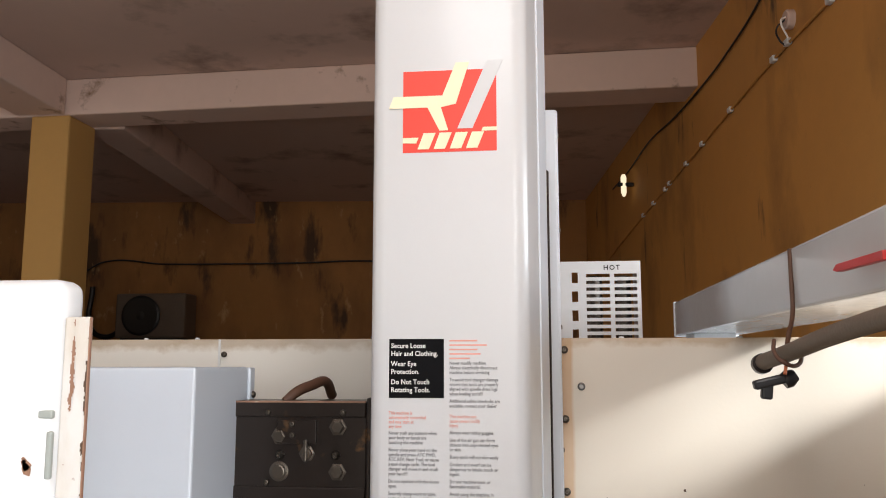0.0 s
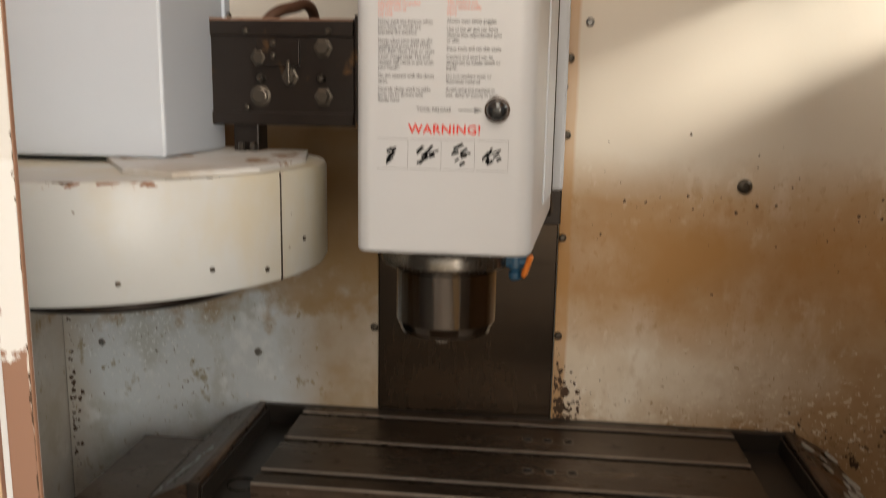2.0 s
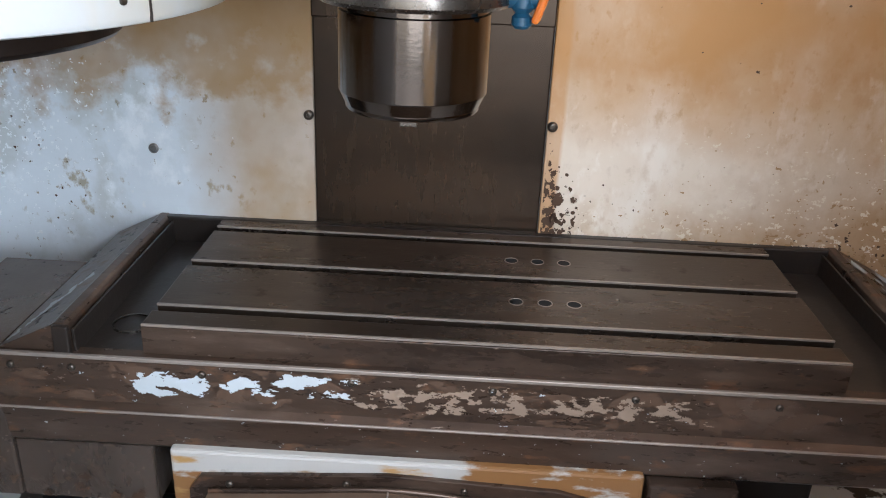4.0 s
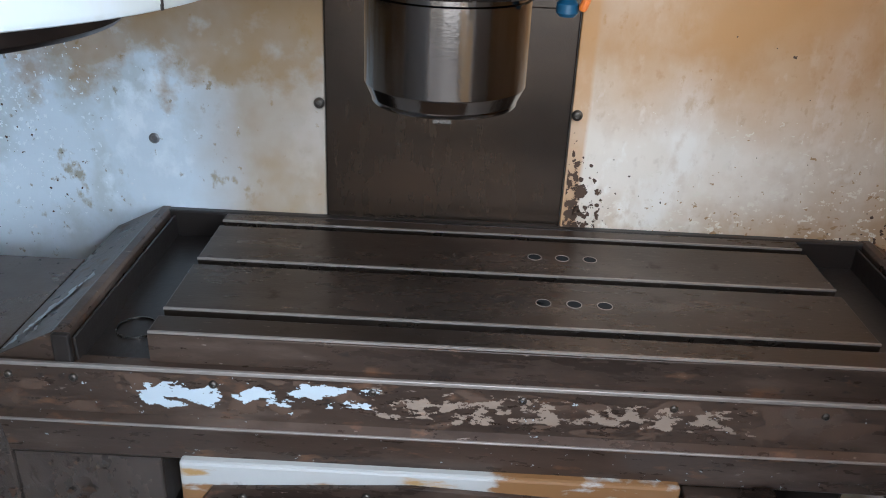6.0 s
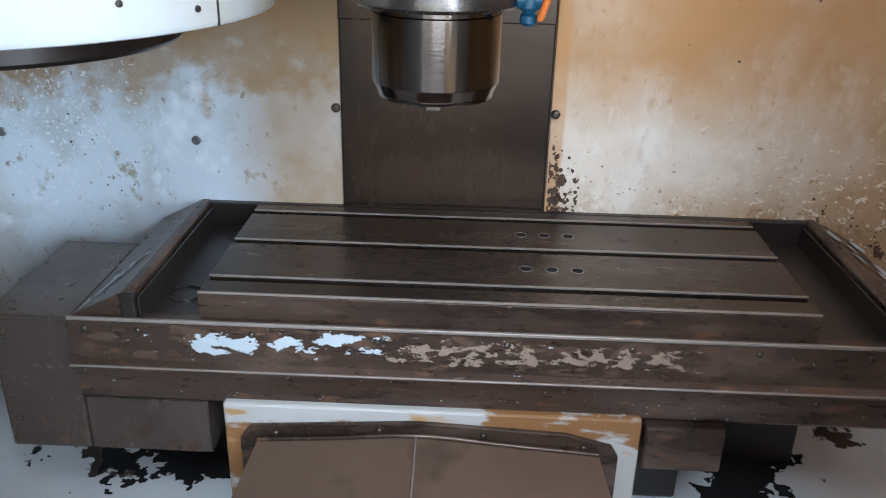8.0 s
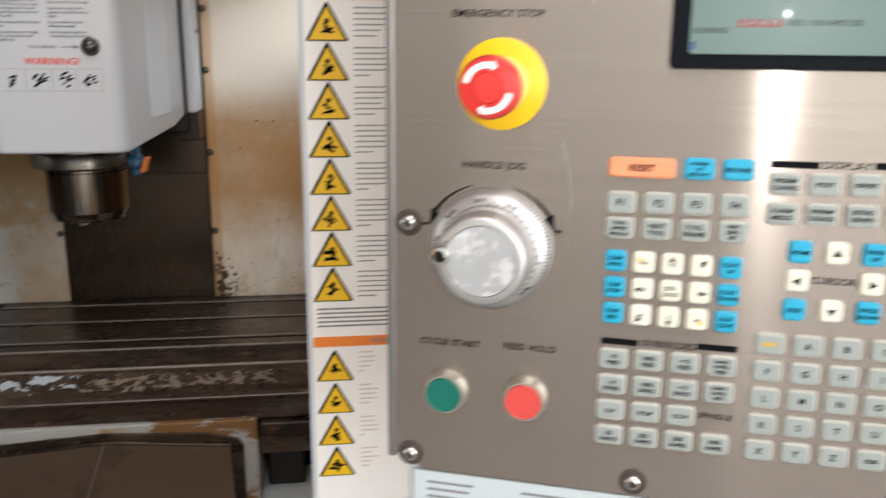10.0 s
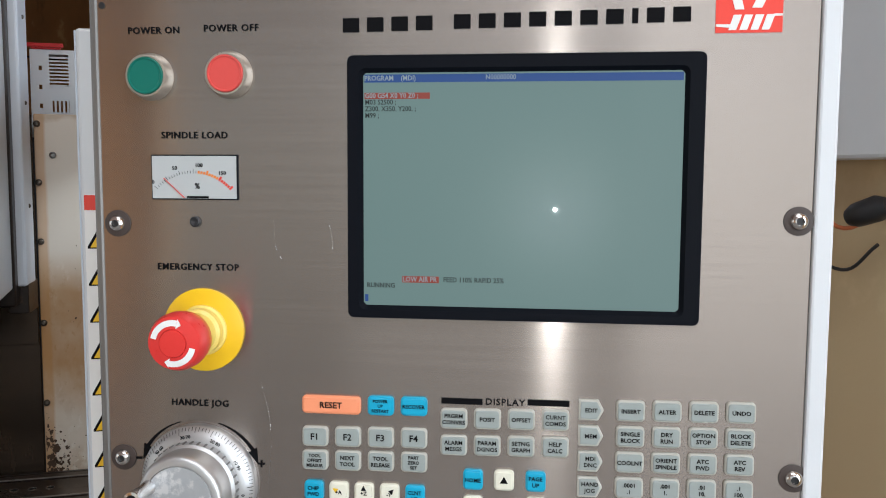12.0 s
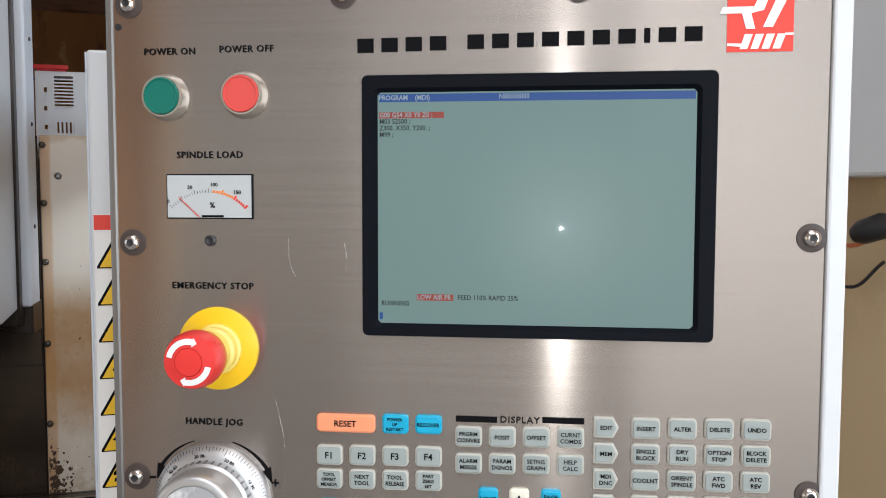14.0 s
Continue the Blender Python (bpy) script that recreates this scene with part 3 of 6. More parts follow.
setting("panel_side_right", box(0.982, 0.998, -0.95, 0.02, 0.35, TOP, 0.003), M_WALLR, "cream enclosure side panel", "enclosure panel")
pan_bm = bmesh.new()
add_box(pan_bm, -0.785, 0.98, -0.93, -0.002, 0.50, 0.52, 0.0)
M_PAN = mat("chip_pan_flaked", (0.74, 0.77, 0.78), 0.42, 0, 0.05, 6, 0.1, 80, stains=((OIL, 5.5, 0.63, 0.006, (1, 1, 1), .3), (BROWN, 9, 0.66, 0.03, (1, 1, 1), .5)))
setting("chip_pan", pan_bm, M_PAN, "white chip pan with black flaked patches below the table", "chip pan")

# screws that hold the panels
scr_mesh = None
SCREWS = [(0.19, z) for z in (1.680, 1.550, 1.417, 1.232, 1.047, 0.861)] + [(-0.156, z) for z in (1.417, 1.231, 1.047, 0.862)]
for k, (sx_, sz_) in enumerate(SCREWS):
    if scr_mesh is None:
        ob = part("panel_screw", screw(0.0075, 0.007), M_BOLT, smooth=True)
        scr_mesh = ob.data
    else:
        ob = new("panel_screw", scr_mesh)
    ob.matrix_basis = pose(sx_, -0.001, sz_)
    tagged(ob, "dark button-head screw on the enclosure panel", "screw", "panel screws")
ob = part("panel_bolt", screw(0.013, 0.010), M_BOLT, m=pose(0.502, -0.001, 1.334), smooth=True)
tagged(ob, "large rusty screw on the cream panel", "screw")
plug = lathe(((0.0075, 0), (0.0075, 0.0015), (0.0052, 0.003), (0.0040, 0.0005), (0.0003, 0.0005)), 18, pose(0, 0, 0, 90))
ob = part("plug_hole", plug, M_STAINEDGE, m=pose(-0.385, -0.001, 0.986), smooth=True)
tagged(ob, "small metal plug in the pale panel", "plug", "plugs in the panel")
for px_, pz_ in ((-0.704, 0.990), (0.221, 1.611)):
    tagged(new("plug_hole", ob.data), "small metal plug in the pale panel", "plug", "plugs in the panel").matrix_basis = pose(px_, -0.001, pz_)

# stuck-on rust flakes beside the right-hand column edge
rng = random.Random(7)


def blotches(name, pts, y, material, parent=None):
    """Flat ragged flakes in a wall plane: (x, z, size)."""
    bm = bmesh.new()
    for x, z, s in pts:
        n = rng.randint(6, 10)
        ring = []
        for k in range(n):
            a = 2 * math.pi * k / n
            r = s * rng.uniform(0.5, 1.2)
            ring.append(bm.verts.new((x + r * math.cos(a), y, z + r * math.sin(a) * rng.uniform(.8, 1.3))))
        face = bm.faces.new(ring)
        bmesh.ops.extrude_face_region(bm, geom=[face])
        for v in ring:
            v.co.y += 0.0006
    bmesh.ops.recalc_face_normals(bm, faces=bm.faces)
    return part(name, bm, material, parent)


def flakes(name, u0, u1, v0, v1, step, place, cover, material, parent=None, freq=40.0, stretch=1.0, seed=0.0, label=""):
    """Ragged remains of paint or rust: cells of a fine grid where a rough pattern and cover(u, v) add up above zero, joined along u."""
    bm = bmesh.new()
    nu, nv = int((u1 - u0) / step), int((v1 - v0) / step)
    for j in range(nv):
        v, run = v0 + j * step, None
        for i in range(nu + 1):
            u = u0 + i * step
            on = i < nu and cover(u, v) + noise.fractal(Vector((u * freq * stretch, v * freq, seed)), 0.7, 2.1, 5) > 0
            if on and run is None:
                run = u
            elif not on and run is not None:
                bm.faces.new([bm.verts.new(place(p, q)) for p, q in ((run, v), (u, v), (u, v + step), (run, v + step))])
                run = None
    return tagged(part(name, bm, material, parent, label), kind="stuff")


tagged(flakes("rust_patch", 0.186, 0.30, 0.855, 1.05, 0.0010, lambda u, v: (u, -0.0018, v), lambda u, v: 0.22 - max(0, u - 0.194) / 0.05 - max(0, v - 0.94) / 0.09 - max(0, 0.875 - v) / 0.03, M_FLAKE, freq=75, seed=3.1), "flaking dark rust beside the column edge", "rust", kind="stuff")
tagged(flakes("rust_patch", 0.50, 0.975, 0.74, 1.02, 0.0016, lambda u, v: (u, -0.0018, v), lambda u, v: -0.42 - ((u - 0.86) / 0.20) ** 2 - ((v - 0.84) / 0.10) ** 2 + 0.15, M_FLAKE, freq=45, seed=8.4), "dark rust specks low on the cream panel", "rust", kind="stuff")
tagged(flakes("oil_patch", -0.78, -0.10, -0.45, -0.01, 0.002, lambda u, v: (u, v, 0.5206), lambda u, v: 0.50 - ((u + 0.40) / 0.20) ** 2 - max(0, (-0.20 - v) / 0.15) ** 2, M_HOLE, freq=9, seed=1.7), "bare black patch in the flaked chip pan", "oil", kind="stuff")
tagged(flakes("oil_patch", 0.28, 0.97, -0.45, -0.01, 0.002, lambda u, v: (u, v, 0.5206), lambda u, v: 0.45 - ((u - 0.49) / 0.16) ** 2 - max(0, (-0.18 - v) / 0.18) ** 2, M_HOLE, freq=9, seed=5.7), "bare black patch in the flaked chip pan", "oil", kind="stuff")

M_PALEFLECK = mat("pale_worn_fleck", (0.70, 0.62, 0.50), 0.5, 0, 0.06, 40)
M_BROWNFLECK = mat("brown_coolant_fleck", (0.34, 0.21, 0.10), 0.6, 0, 0.2, 40)
M_COOLFLECK = mat("pale_blue_worn_fleck", (0.74, 0.78, 0.80), 0.5, 0, 0.05, 40)
WALL_FLECKS = (("worn_fleck", 0.22, 0.975, 0.76, 1.06, -0.013, M_PALEFLECK, 130, 1.5, lambda u, v: -0.46 - max(0, 0.42 - u) * 0.9 - abs(v - 0.90) / 0.40, 0.7),
               ("coolant_fleck", 0.22, 0.975, 0.76, 1.10, -0.015, M_BROWNFLECK, 110, 6.6, lambda u, v: -0.40 + (u - 0.75) * 0.45 - abs(v - 0.86) / 0.30, 0.8),
               ("worn_fleck", -0.775, -0.165, 0.84, 1.16, -0.015, M_COOLFLECK, 150, 7.3, lambda u, v: -0.36 - abs(u + 0.62) / 0.5 - abs(v - 1.02) / 0.5, 1.0))
for nm, u0, u1, v0, v1, off, material_, fr_, sd_, cov, st in WALL_FLECKS:
    tagged(flakes(nm, u0, u1, v0, v1, 0.0014, lambda u, v, o=off: (u, o / 10, v), cov, material_, freq=fr_, stretch=st, seed=sd_), "small worn and stained flecks on the enclosure panel", "flecks", kind="stuff")

pts = []
for k in range(110):
    zz = 0.865 + abs(rng.gauss(0, 0.05))
    off = rng.expovariate(1 / (0.012 if zz < .93 else .016))
    pts.append((0.197 + off, zz - off * 0.3, 0.0009 + 0.0045 * rng.random() ** 2.5 * max(.3, 1 - off * 12)))
for k in range(60):
    pts.append((rng.uniform(0.21, 0.95), rng.uniform(0.75, 1.45), 0.0008 + 0.0024 * rng.random() ** 3))
for k in range(45):
    pts.append((rng.uniform(0.24, 0.80), rng.gauss(1.29, 0.03), 0.0008 + 0.0030 * rng.random() ** 2))
for k in range(90):
    pts.append((rng.gauss(0.63, 0.06), rng.gauss(0.86, 0.03), 0.0008 + 0.003 * rng.random() ** 3))
tagged(blotches("rust_flakes", pts, -0.0016, M_FLAKE), "dark rust flakes and spatter on the panel", "rust", kind="stuff")
pts = [(rng.gauss(-0.62, .08), rng.gauss(0.98, .06), 0.0006 + 0.0016 * rng.random() ** 3) for k in range(60)]
pts += [(-0.777 + rng.expovariate(1 / .006), rng.uniform(0.72, 1.15), 0.001 + 0.0045 * rng.random() ** 2) for k in range(80)]
tagged(blotches("drip_flakes", pts, -0.0016, M_FLAKE), "black drips down the panel corner", "drips", kind="stuff")

# column, way cover and lower shield
zc = thing("column_way_cover", "oily brown sheet steel way cover between the panels", "way cover")
part("lower_shield", box(-0.135, 0.165, 0.028, 0.034, 0.45, 1.30), M_WHITE_RUSTY, zc, "white lower shield with rust")
part("guide_channel", box(-0.149, -0.135, 0.004, 0.06, 0.45, 1.65), M_BLACK, zc)
part("guide_channel", box(0.167, 0.182, 0.004, 0.06, 0.45, 1.65), M_BLACK, zc)
part("cover_leaf", box(-0.148, 0.181, -0.002, 0.005, 0.823, 1.20, 0.002), M_WAY, zc)
part("cover_leaf", box(-0.148, 0.181, -0.012, -0.003, 1.185, 1.70, 0.002), M_WAY, zc)
part("cover_lip", box(-0.148, 0.181, -0.007, -0.0025, 0.823, 0.832, 0.001), M_EDGE, zc)
part("saddle_plate", box(-0.12, 0.165, -0.14, -0.005, 1.29, 2.0, 0.004), M_BLACKSTEEL, zc)
cc = tagged(part("column_cover", box(-0.10, 0.183, -0.115, -0.03, 1.33, 2.12, 0.006), M_GREYSIDE), "white sheet metal column cover behind the head", "column cover")
for zz in (1.5, 1.72, 1.90, 2.08):
    part("cover_screw", screw(0.005, 0.004), M_BOLT, cc, m=pose(0.182, -0.07, zz, 0, 0, 90), smooth=True)
tagged(part("column_bracket", prism(((0.14, 1.27), (0.182, 1.27), (0.182, 1.335), (0.155, 1.335)), -0.10, -0.01, 0.002), M_BLACKSTEEL), "dark bracket at the foot of the column cover", "bracket")

# ---- spindle head ----
head = thing("milling_head", "white spindle head cover with warning decals", "spindle head")
HF = -0.55
outline = [(-0.074, -0.12), (-0.074, HF + 0.022), (-0.0725, HF + 0.011), (-0.066, HF + 0.003), (-0.055, HF), (0.113, HF), (0.124, HF + 0.003), (0.131, HF + 0.010), (0.1345, HF + 0.022), (0.160, -0.25), (0.160, -0.12)]
hb = plan_prism(outline, 1.30, 2.46)
es = [e for e in hb.edges if all(abs(v.co.z - 1.30) < 1e-6 for v in e.verts) or all(abs(v.co.z - 2.46) < 1e-6 for v in e.verts)]
bmesh.ops.bevel(hb, geom=es, offset=0.006, segments=3, profile=0.5, affect="EDGES")
# the underside rises towards the column
for v in hb.verts:
    if v.co.z < 1.31 and v.co.y > -0.4:
        v.co.z += (v.co.y + 0.4) * 0.10
part("cover", hb, M_HEAD, head, smooth=True)
part("side_panel", box(0, 0.12, -0.0015, 0.0015, 1.345, 2.44, 0.001), M_GREYSIDE, head, "side panel tinted blue for sky light", m=Matrix.Translation((0.1472, -0.40, 0)) @ pose(0, 0, 0, 0, 0, 84.6))
part("nose_ring", lathe(((0.075, 1.283), (0.082, 1.287), (0.082, 1.304)), 48, pose(0.0185, -0.3775, 0)), M_COLLAR, head, "dark steel ring under the head", smooth=True)

sp = thing("spindle", "dark polished spindle nose pointing at the table", "spindle", pose(0.0185, -0.3775, 0))
part("collar", lathe(((0.086, 1.258), (0.0905, 1.262), (0.0905, 1.281), (0.088, 1.285)), 64), M_COLLAR, sp, "steel collar", smooth=True)
part("nose", lathe(((0.0640, 1.1665), (0.0690, 1.1775), (0.0695, 1.1785), (0.0695, 1.1790), (0.0695, 1.250), (0.0695, 1.2503), (0.0675, 1.2515), (0.0675, 1.262)), 96), M_SPINDLE, sp, smooth=True)
part("nose_cap", lathe(((0.058, 1.161), (0.0625, 1.162), (0.0635, 1.1635), (0.0635, 1.168)), 96), M_SPINDLE, sp, smooth=True)
part("drive_key", box(-0.008, 0.008, -0.052, -0.035, 1.155, 1.165, 0.001), M_COLLAR, sp)
part("lock_bolt", lathe(((0.007, 0), (0.007, 0.006), (0.005, 0.008), (0.001, 0.008)), 12, pose(-0.066, -0.045, 1.279)), M_BLACKSTEEL, sp, smooth=True)

nz = thing("coolant_nozzle", "blue coolant valve with orange handle under the head", "coolant nozzle", pose(0.114, -0.405, 1.262))
part("valve_body", lathe(((0.006, -0.020), (0.009, -0.017), (0.009, -0.010), (0.006, -0.007), (0.011, -0.002), (0.011, 0.014), (0.007, 0.02), (0.007, 0.034)), 20), M_BLUE, nz, smooth=True)
part("valve_body", lathe(((0.009, -0.014), (0.010, 0.0), (0.009, 0.014)), 20, pose(0, 0, 0.006, 0, 90)), M_BLUE, nz, smooth=True)
part("handle", box(0.012, 0.019, -0.012, 0.008, -0.010, 0.020, 0.003), M_ORANGE, nz, "orange tap handle", m=pose(0, 0, 0, 0, 18, -10))
part("handle", lathe(((0.008, 0), (0.008, 0.004), (0.006, 0.006)), 16, pose(-0.014, -0.002, 0.006, 0, -90)), M_ORANGE, nz, smooth=True)

# decals on the head: the same words as on the machine
DY = HF - 0.0007


def decal_plate(name, x0, x1, z0, z1, material, parent, y=None, label="", thick=0.0006):
    yy = DY if y is None else y
    return part(name, box(x0, x1, yy, yy + thick, z0, z1), material, parent, label)


logo = decal_plate("emblem", -0.031, 0.094, 1.931, 2.043, M_INKRED, head, label="red emblem sticker with pale shapes")
part("emblem_shape", prism(((-0.050, 1.992), (0.002, 1.992), (0.018, 1.960), (0.030, 1.960), (0.020, 1.992), (0.040, 1.996), (0.058, 2.053), (0.040, 2.053), (0.022, 2.008), (-0.044, 2.008)), DY - 0.0012, DY - 0.0002), M_CREAMINK, logo)
part("emblem_shape", prism(((0.042, 1.962), (0.062, 1.962), (0.103, 2.055), (0.082, 2.055)), DY - 0.0012, DY - 0.0002), M_HEAD, logo)
part("emblem_shape", prism(((-0.031, 1.944), (-0.013, 1.943), (-0.010, 1.951), (-0.031, 1.951)), DY - 0.0012, DY - 0.0002), M_CREAMINK, logo)
for k in range(4):
    xx = -0.006 + k * 0.0215
    part("emblem_shape", prism(((xx - 0.005, 1.935), (xx + 0.010, 1.935), (xx + 0.019, 1.957), (xx + 0.003, 1.957)), DY - 0.0012, DY - 0.0002), M_CREAMINK, logo)
part("emblem_shape", prism(((0.074, 1.958), (0.0945, 1.958), (0.0945, 1.963), (0.076, 1.963)), DY - 0.0012, DY - 0.0002), M_CREAMINK, logo)

blk = decal_plate("warning_decal", -0.047, 0.024, 1.610, 1.685, M_INK, head, label="black decal with white lettering")
for k, (row, zz) in enumerate((("Secure Loose", 1.676), ("Hair and Clothing.", 1.666), ("Wear Eye", 1.653), ("Protection.", 1.643), ("Do Not Touch", 1.630), ("Rotating Tools.", 1.620))):
    text("lettering", row, 0.0088, -0.0445, zz, M_INKWHITE, blk, y=DY - 0.0003, align="LEFT", sx=.93, depth=0.0003)


def lines(rows, x, z0, step, size, material, sx=0.82):
    z = z0
    for row in rows:
        if row:
            text("lettering", row, size, x, z, material, head, y=DY, align="LEFT", sx=sx)
        z -= step if row else step * 0.55


lines(["Never modify machine", "Always electrically disconnect", "machine before servicing", "", "To avoid tool changer damage", "ensure that tools are properly", "aligned with spindle drive lugs", "when loading tools!!!", "", "Additional safety interlocks are", "available, contact your dealer"], 0.031, 1.654, 0.0059, 0.0062, M_INKGREY)
lines(["This machine is", "automatically controlled", "and may start at", "any time"], -0.047, 1.591, 0.0056, 0.0060, M_INKFADED)
lines(["Never push any buttons when", "your body or ha" "nds are", "touching the machine", "", "Never place your hand on the", "spindle and press ATC FWD,", "ATC REV, Next Tool, or cause", "a tool change cycle. The tool", "changer will move in and crush", "your ha" "nd!!!", "", "Do not operate with the doors", "open.", "", "Securely clamp work to table,", "parts can be thrown with", "deadly force"], -0.047, 1.566, 0.0059, 0.0062, M_INKGREY)
lines(["This machine can", "cause severe bodily", "injury"], 0.031, 1.587, 0.0056, 0.0060, M_INKFADED)
lines(["Always wear safety goggles", "", "Use of the air gun can force", "objects into unprotected eyes", "or skin.", "", "Sharp tools will cut skin easily", "", "Coolant and swarf can be", "dangerous to inhale, touch or", "ingest.", "", "Do not machine toxic or", "flammable material.", "", "Avoid using the machine in", "wet, damp or poorly lit areas"], 0.031, 1.567, 0.0059, 0.0062, M_INKGREY)
for k in range(5):
    decal_plate("faded_bar", 0.031, 0.031 + (0.036, 0.048, 0.036, 0.040, 0.026)[k], 1.6815 - k * 0.0056, 1.6835 - k * 0.0056, M_INKFADED, head)
text("lettering", "TOOL RELEASE", 0.0062, -0.002, 1.469, M_INKGREY, head, y=DY, align="LEFT", sx=.95)
part("arrow", prism(((0.046, 1.4685), (0.064, 1.4685), (0.064, 1.4660), (0.074, 1.4692), (0.064, 1.4724), (0.064, 1.4699), (0.046, 1.4699)), DY, DY + 0.0005), M_INKGREY, head)
text("lettering", "WARNING!", 0.0150, 0.0305, 1.4465, M_INKRED, head, y=DY, sx=1.05, spacing=1.05, depth=0.0006)
part("release_button", lathe(((0.0125, 0), (0.0125, 0.004), (0.0115, 0.011), (0.008, 0.0145), (0.001, 0.0155)), 28, pose(0.09, HF, 1.470, 90)), M_KNOBBLK, head, "glossy black round release button", smooth=True)
part("button_rim", lathe(((0.0145, 0), (0.0145, 0.0015), (0.0127, 0.0025)), 28, pose(0.09, HF, 1.470, 90)), M_APRON, head, "rusty rim", smooth=True)
for k in range(4):
    x0 = -0.048 + k * 0.0385
    fr = bmesh.new()
    add_box(fr, x0, x0 + 0.0365, DY, DY + .0005, 1.4352, 1.4356)
    add_box(fr, x0, x0 + 0.0365, DY, DY + .0005, 1.4008, 1.4012)
    add_box(fr, x0 + 0.0362, x0 + 0.0365, DY, DY + .0005, 1.4008, 1.4356)
    part("pictogram_frame", fr, M_INKGREY, head)
    bb = bmesh.new()
    for j in range(7):
        a = rng.uniform(.2, 1.2)
        cx_, cz_ = x0 + rng.uniform(.010, .028), 1.418 + rng.uniform(-.010, .010)
        ln, wd = rng.uniform(.003, .009), rng.uniform(.0010, .0024)
        c_, s_ = math.cos(a), math.sin(a)
        q = [bb.verts.new((cx_ + u * c_ * ln - w * s_ * wd, DY, cz_ + u * s_ * ln + w * c_ * wd)) for u, w in ((-1, -1), (1, -.6), (.8, 1), (-.7, .8))]
        bb.faces.new(q)
    tagged(part("pictogram", bb, M_INK, head, "worn black pictogram"), kind="stuff")

# ---- tool changer ----
atc = thing("tool_changer", "round white tool carousel cover with rusty chipped rim", "tool changer", pose(-0.478, -0.352, 0))
part("cover", lathe(((0.302, 1.241), (0.3085, 1.243), (0.311, 1.248), (0.311, 1.378), (0.308, 1.384), (0.299, 1.386)), 96), M_CAROUSEL, atc, smooth=True)
part("tool_disc", lathe(((0.17, 1.205), (0.185, 1.208), (0.19, 1.213), (0.19, 1.241)), 64, pose(0.02, -0.02, 0)), M_BLACKSTEEL, atc, "dark tool disc underneath", smooth=True)
a0 = math.atan2(-0.118, 0.294)
part("seam", box(0.3103, 0.3120, -0.001, 0.001, 1.243, 1.384), M_BOLT, atc, m=pose(0, 0, 0, 0, 0, math.degrees(a0)))
part("lid", plan_prism(((0.02, 0.20), (0.02, -0.05), (0.12, -0.20), (0.20, -0.24), (0.27, -0.14), (0.290, 0.0), (0.25, 0.16)), 1.3855, 1.393, 0.001), M_WHITE_RUSTY, atc)
RIM = 0.3117
flakes("chipped_rim", RIM * radians(280), RIM * radians(314), 1.358, 1.3850, 0.0010, lambda u, v: (RIM * math.cos(u / RIM), RIM * math.sin(u / RIM), v), lambda u, v: 0.30 - (1.3850 - v) / 0.012 - abs((u / RIM - radians(297)) / radians(13)) ** 4, mat("bare_brown_primer", (0.30, 0.17, 0.12), .6, 0, .2, 40), atc, 60, 0.6, 4.2, "brown chipped patch on the rim")
flakes("chipped_rim", RIM * radians(200), RIM * radians(340), 1.376, 1.3850, 0.0010, lambda u, v: (RIM * math.cos(u / RIM), RIM * math.sin(u / RIM), v), lambda u, v: -0.16 - (1.3850 - v) / 0.006, M_FLAKE, atc, 50, 0.6, 8.8, "small chips along the rim")
for aa, zz in ((298, 1.268), (333, 1.262), (348, 1.29), (318, 1.274), (268, 1.345)):
    c_, s_ = math.cos(math.radians(aa)), math.sin(math.radians(aa))
    part("rivet", lathe(((0.0035, 0), (0.003, 0.002), (0.0005, 0.0025)), 10, Matrix.Translation((0.311 * c_, 0.311 * s_, zz)) @ pose(0, 0, 0, 0, 0, aa) @ pose(0, 0, 0, 0, 90, 0)), M_BOLT, atc, smooth=True)

mc = thing("motor_cover", "grey-blue sheet metal cover of the tool changer drive", "cover")
part("cover", box(-0.72, -0.361, -0.424, -0.20, 1.394, 1.648, 0.004), M_ATCBOX, mc)
part("flange", box(-0.70, -0.357, -0.1995, -0.175, 1.58, 1.647, 0.003), M_ATCBOX, mc)
for zz in (1.60, 1.585):
    part("screw", screw(0.006, 0.005), M_BOLT, mc, m=pose(-0.357, -0.186, zz, 0, 0, 90), smooth=True)

sb = thing("slide_block", "oily black slide block with bolts beside the head", "slide block")
part("plate", box(-0.374, -0.138, -0.250, -0.17, 1.434, 1.592, 0.003), M_BLACKSTEEL, sb)
part("top_rail", box(-0.374, -0.140, -0.254, -0.249, 1.566, 1.592, 0.002), M_BLACKSTEEL, sb)
part("bottom_rail", box(-0.374, -0.140, -0.254, -0.249, 1.434, 1.454, 0.002), M_BLACKSTEEL, sb)
part("top_edge", box(-0.374, -0.140, -0.2548, -0.2535, 1.5895, 1.5925), M_BROWNSTRIP, sb, "worn rusty upper edge")
part("end_plate", box(-0.1375, -0.130, -0.258, -0.16, 1.430, 1.598, 0.002), M_BLACKSTEEL, sb)
part("switch_plate", box(-0.288, -0.222, -0.258, -0.250, 1.523, 1.561, 0.001), M_BLACKSTEEL, sb)
part("switch_lever", box(-0.242, -0.236, -0.262, -0.252, 1.495, 1.530, 0.002), M_BOLT, sb)
for xx, zz, rr in ((-0.187, 1.550, .011), (-0.187, 1.478, .011), (-0.285, 1.535, .011), (-0.285, 1.478, .012), (-0.2385, 1.507, .010)):
    b_ = part("hex_bolt", lathe(((rr * 1.35, 0), (rr * 1.35, 0.002), (rr, 0.003), (rr, 0.009), (rr * .8, 0.010)), 6 if rr < .0115 else 24, pose(xx, -0.250, zz, 90)), M_BOLT, sb)
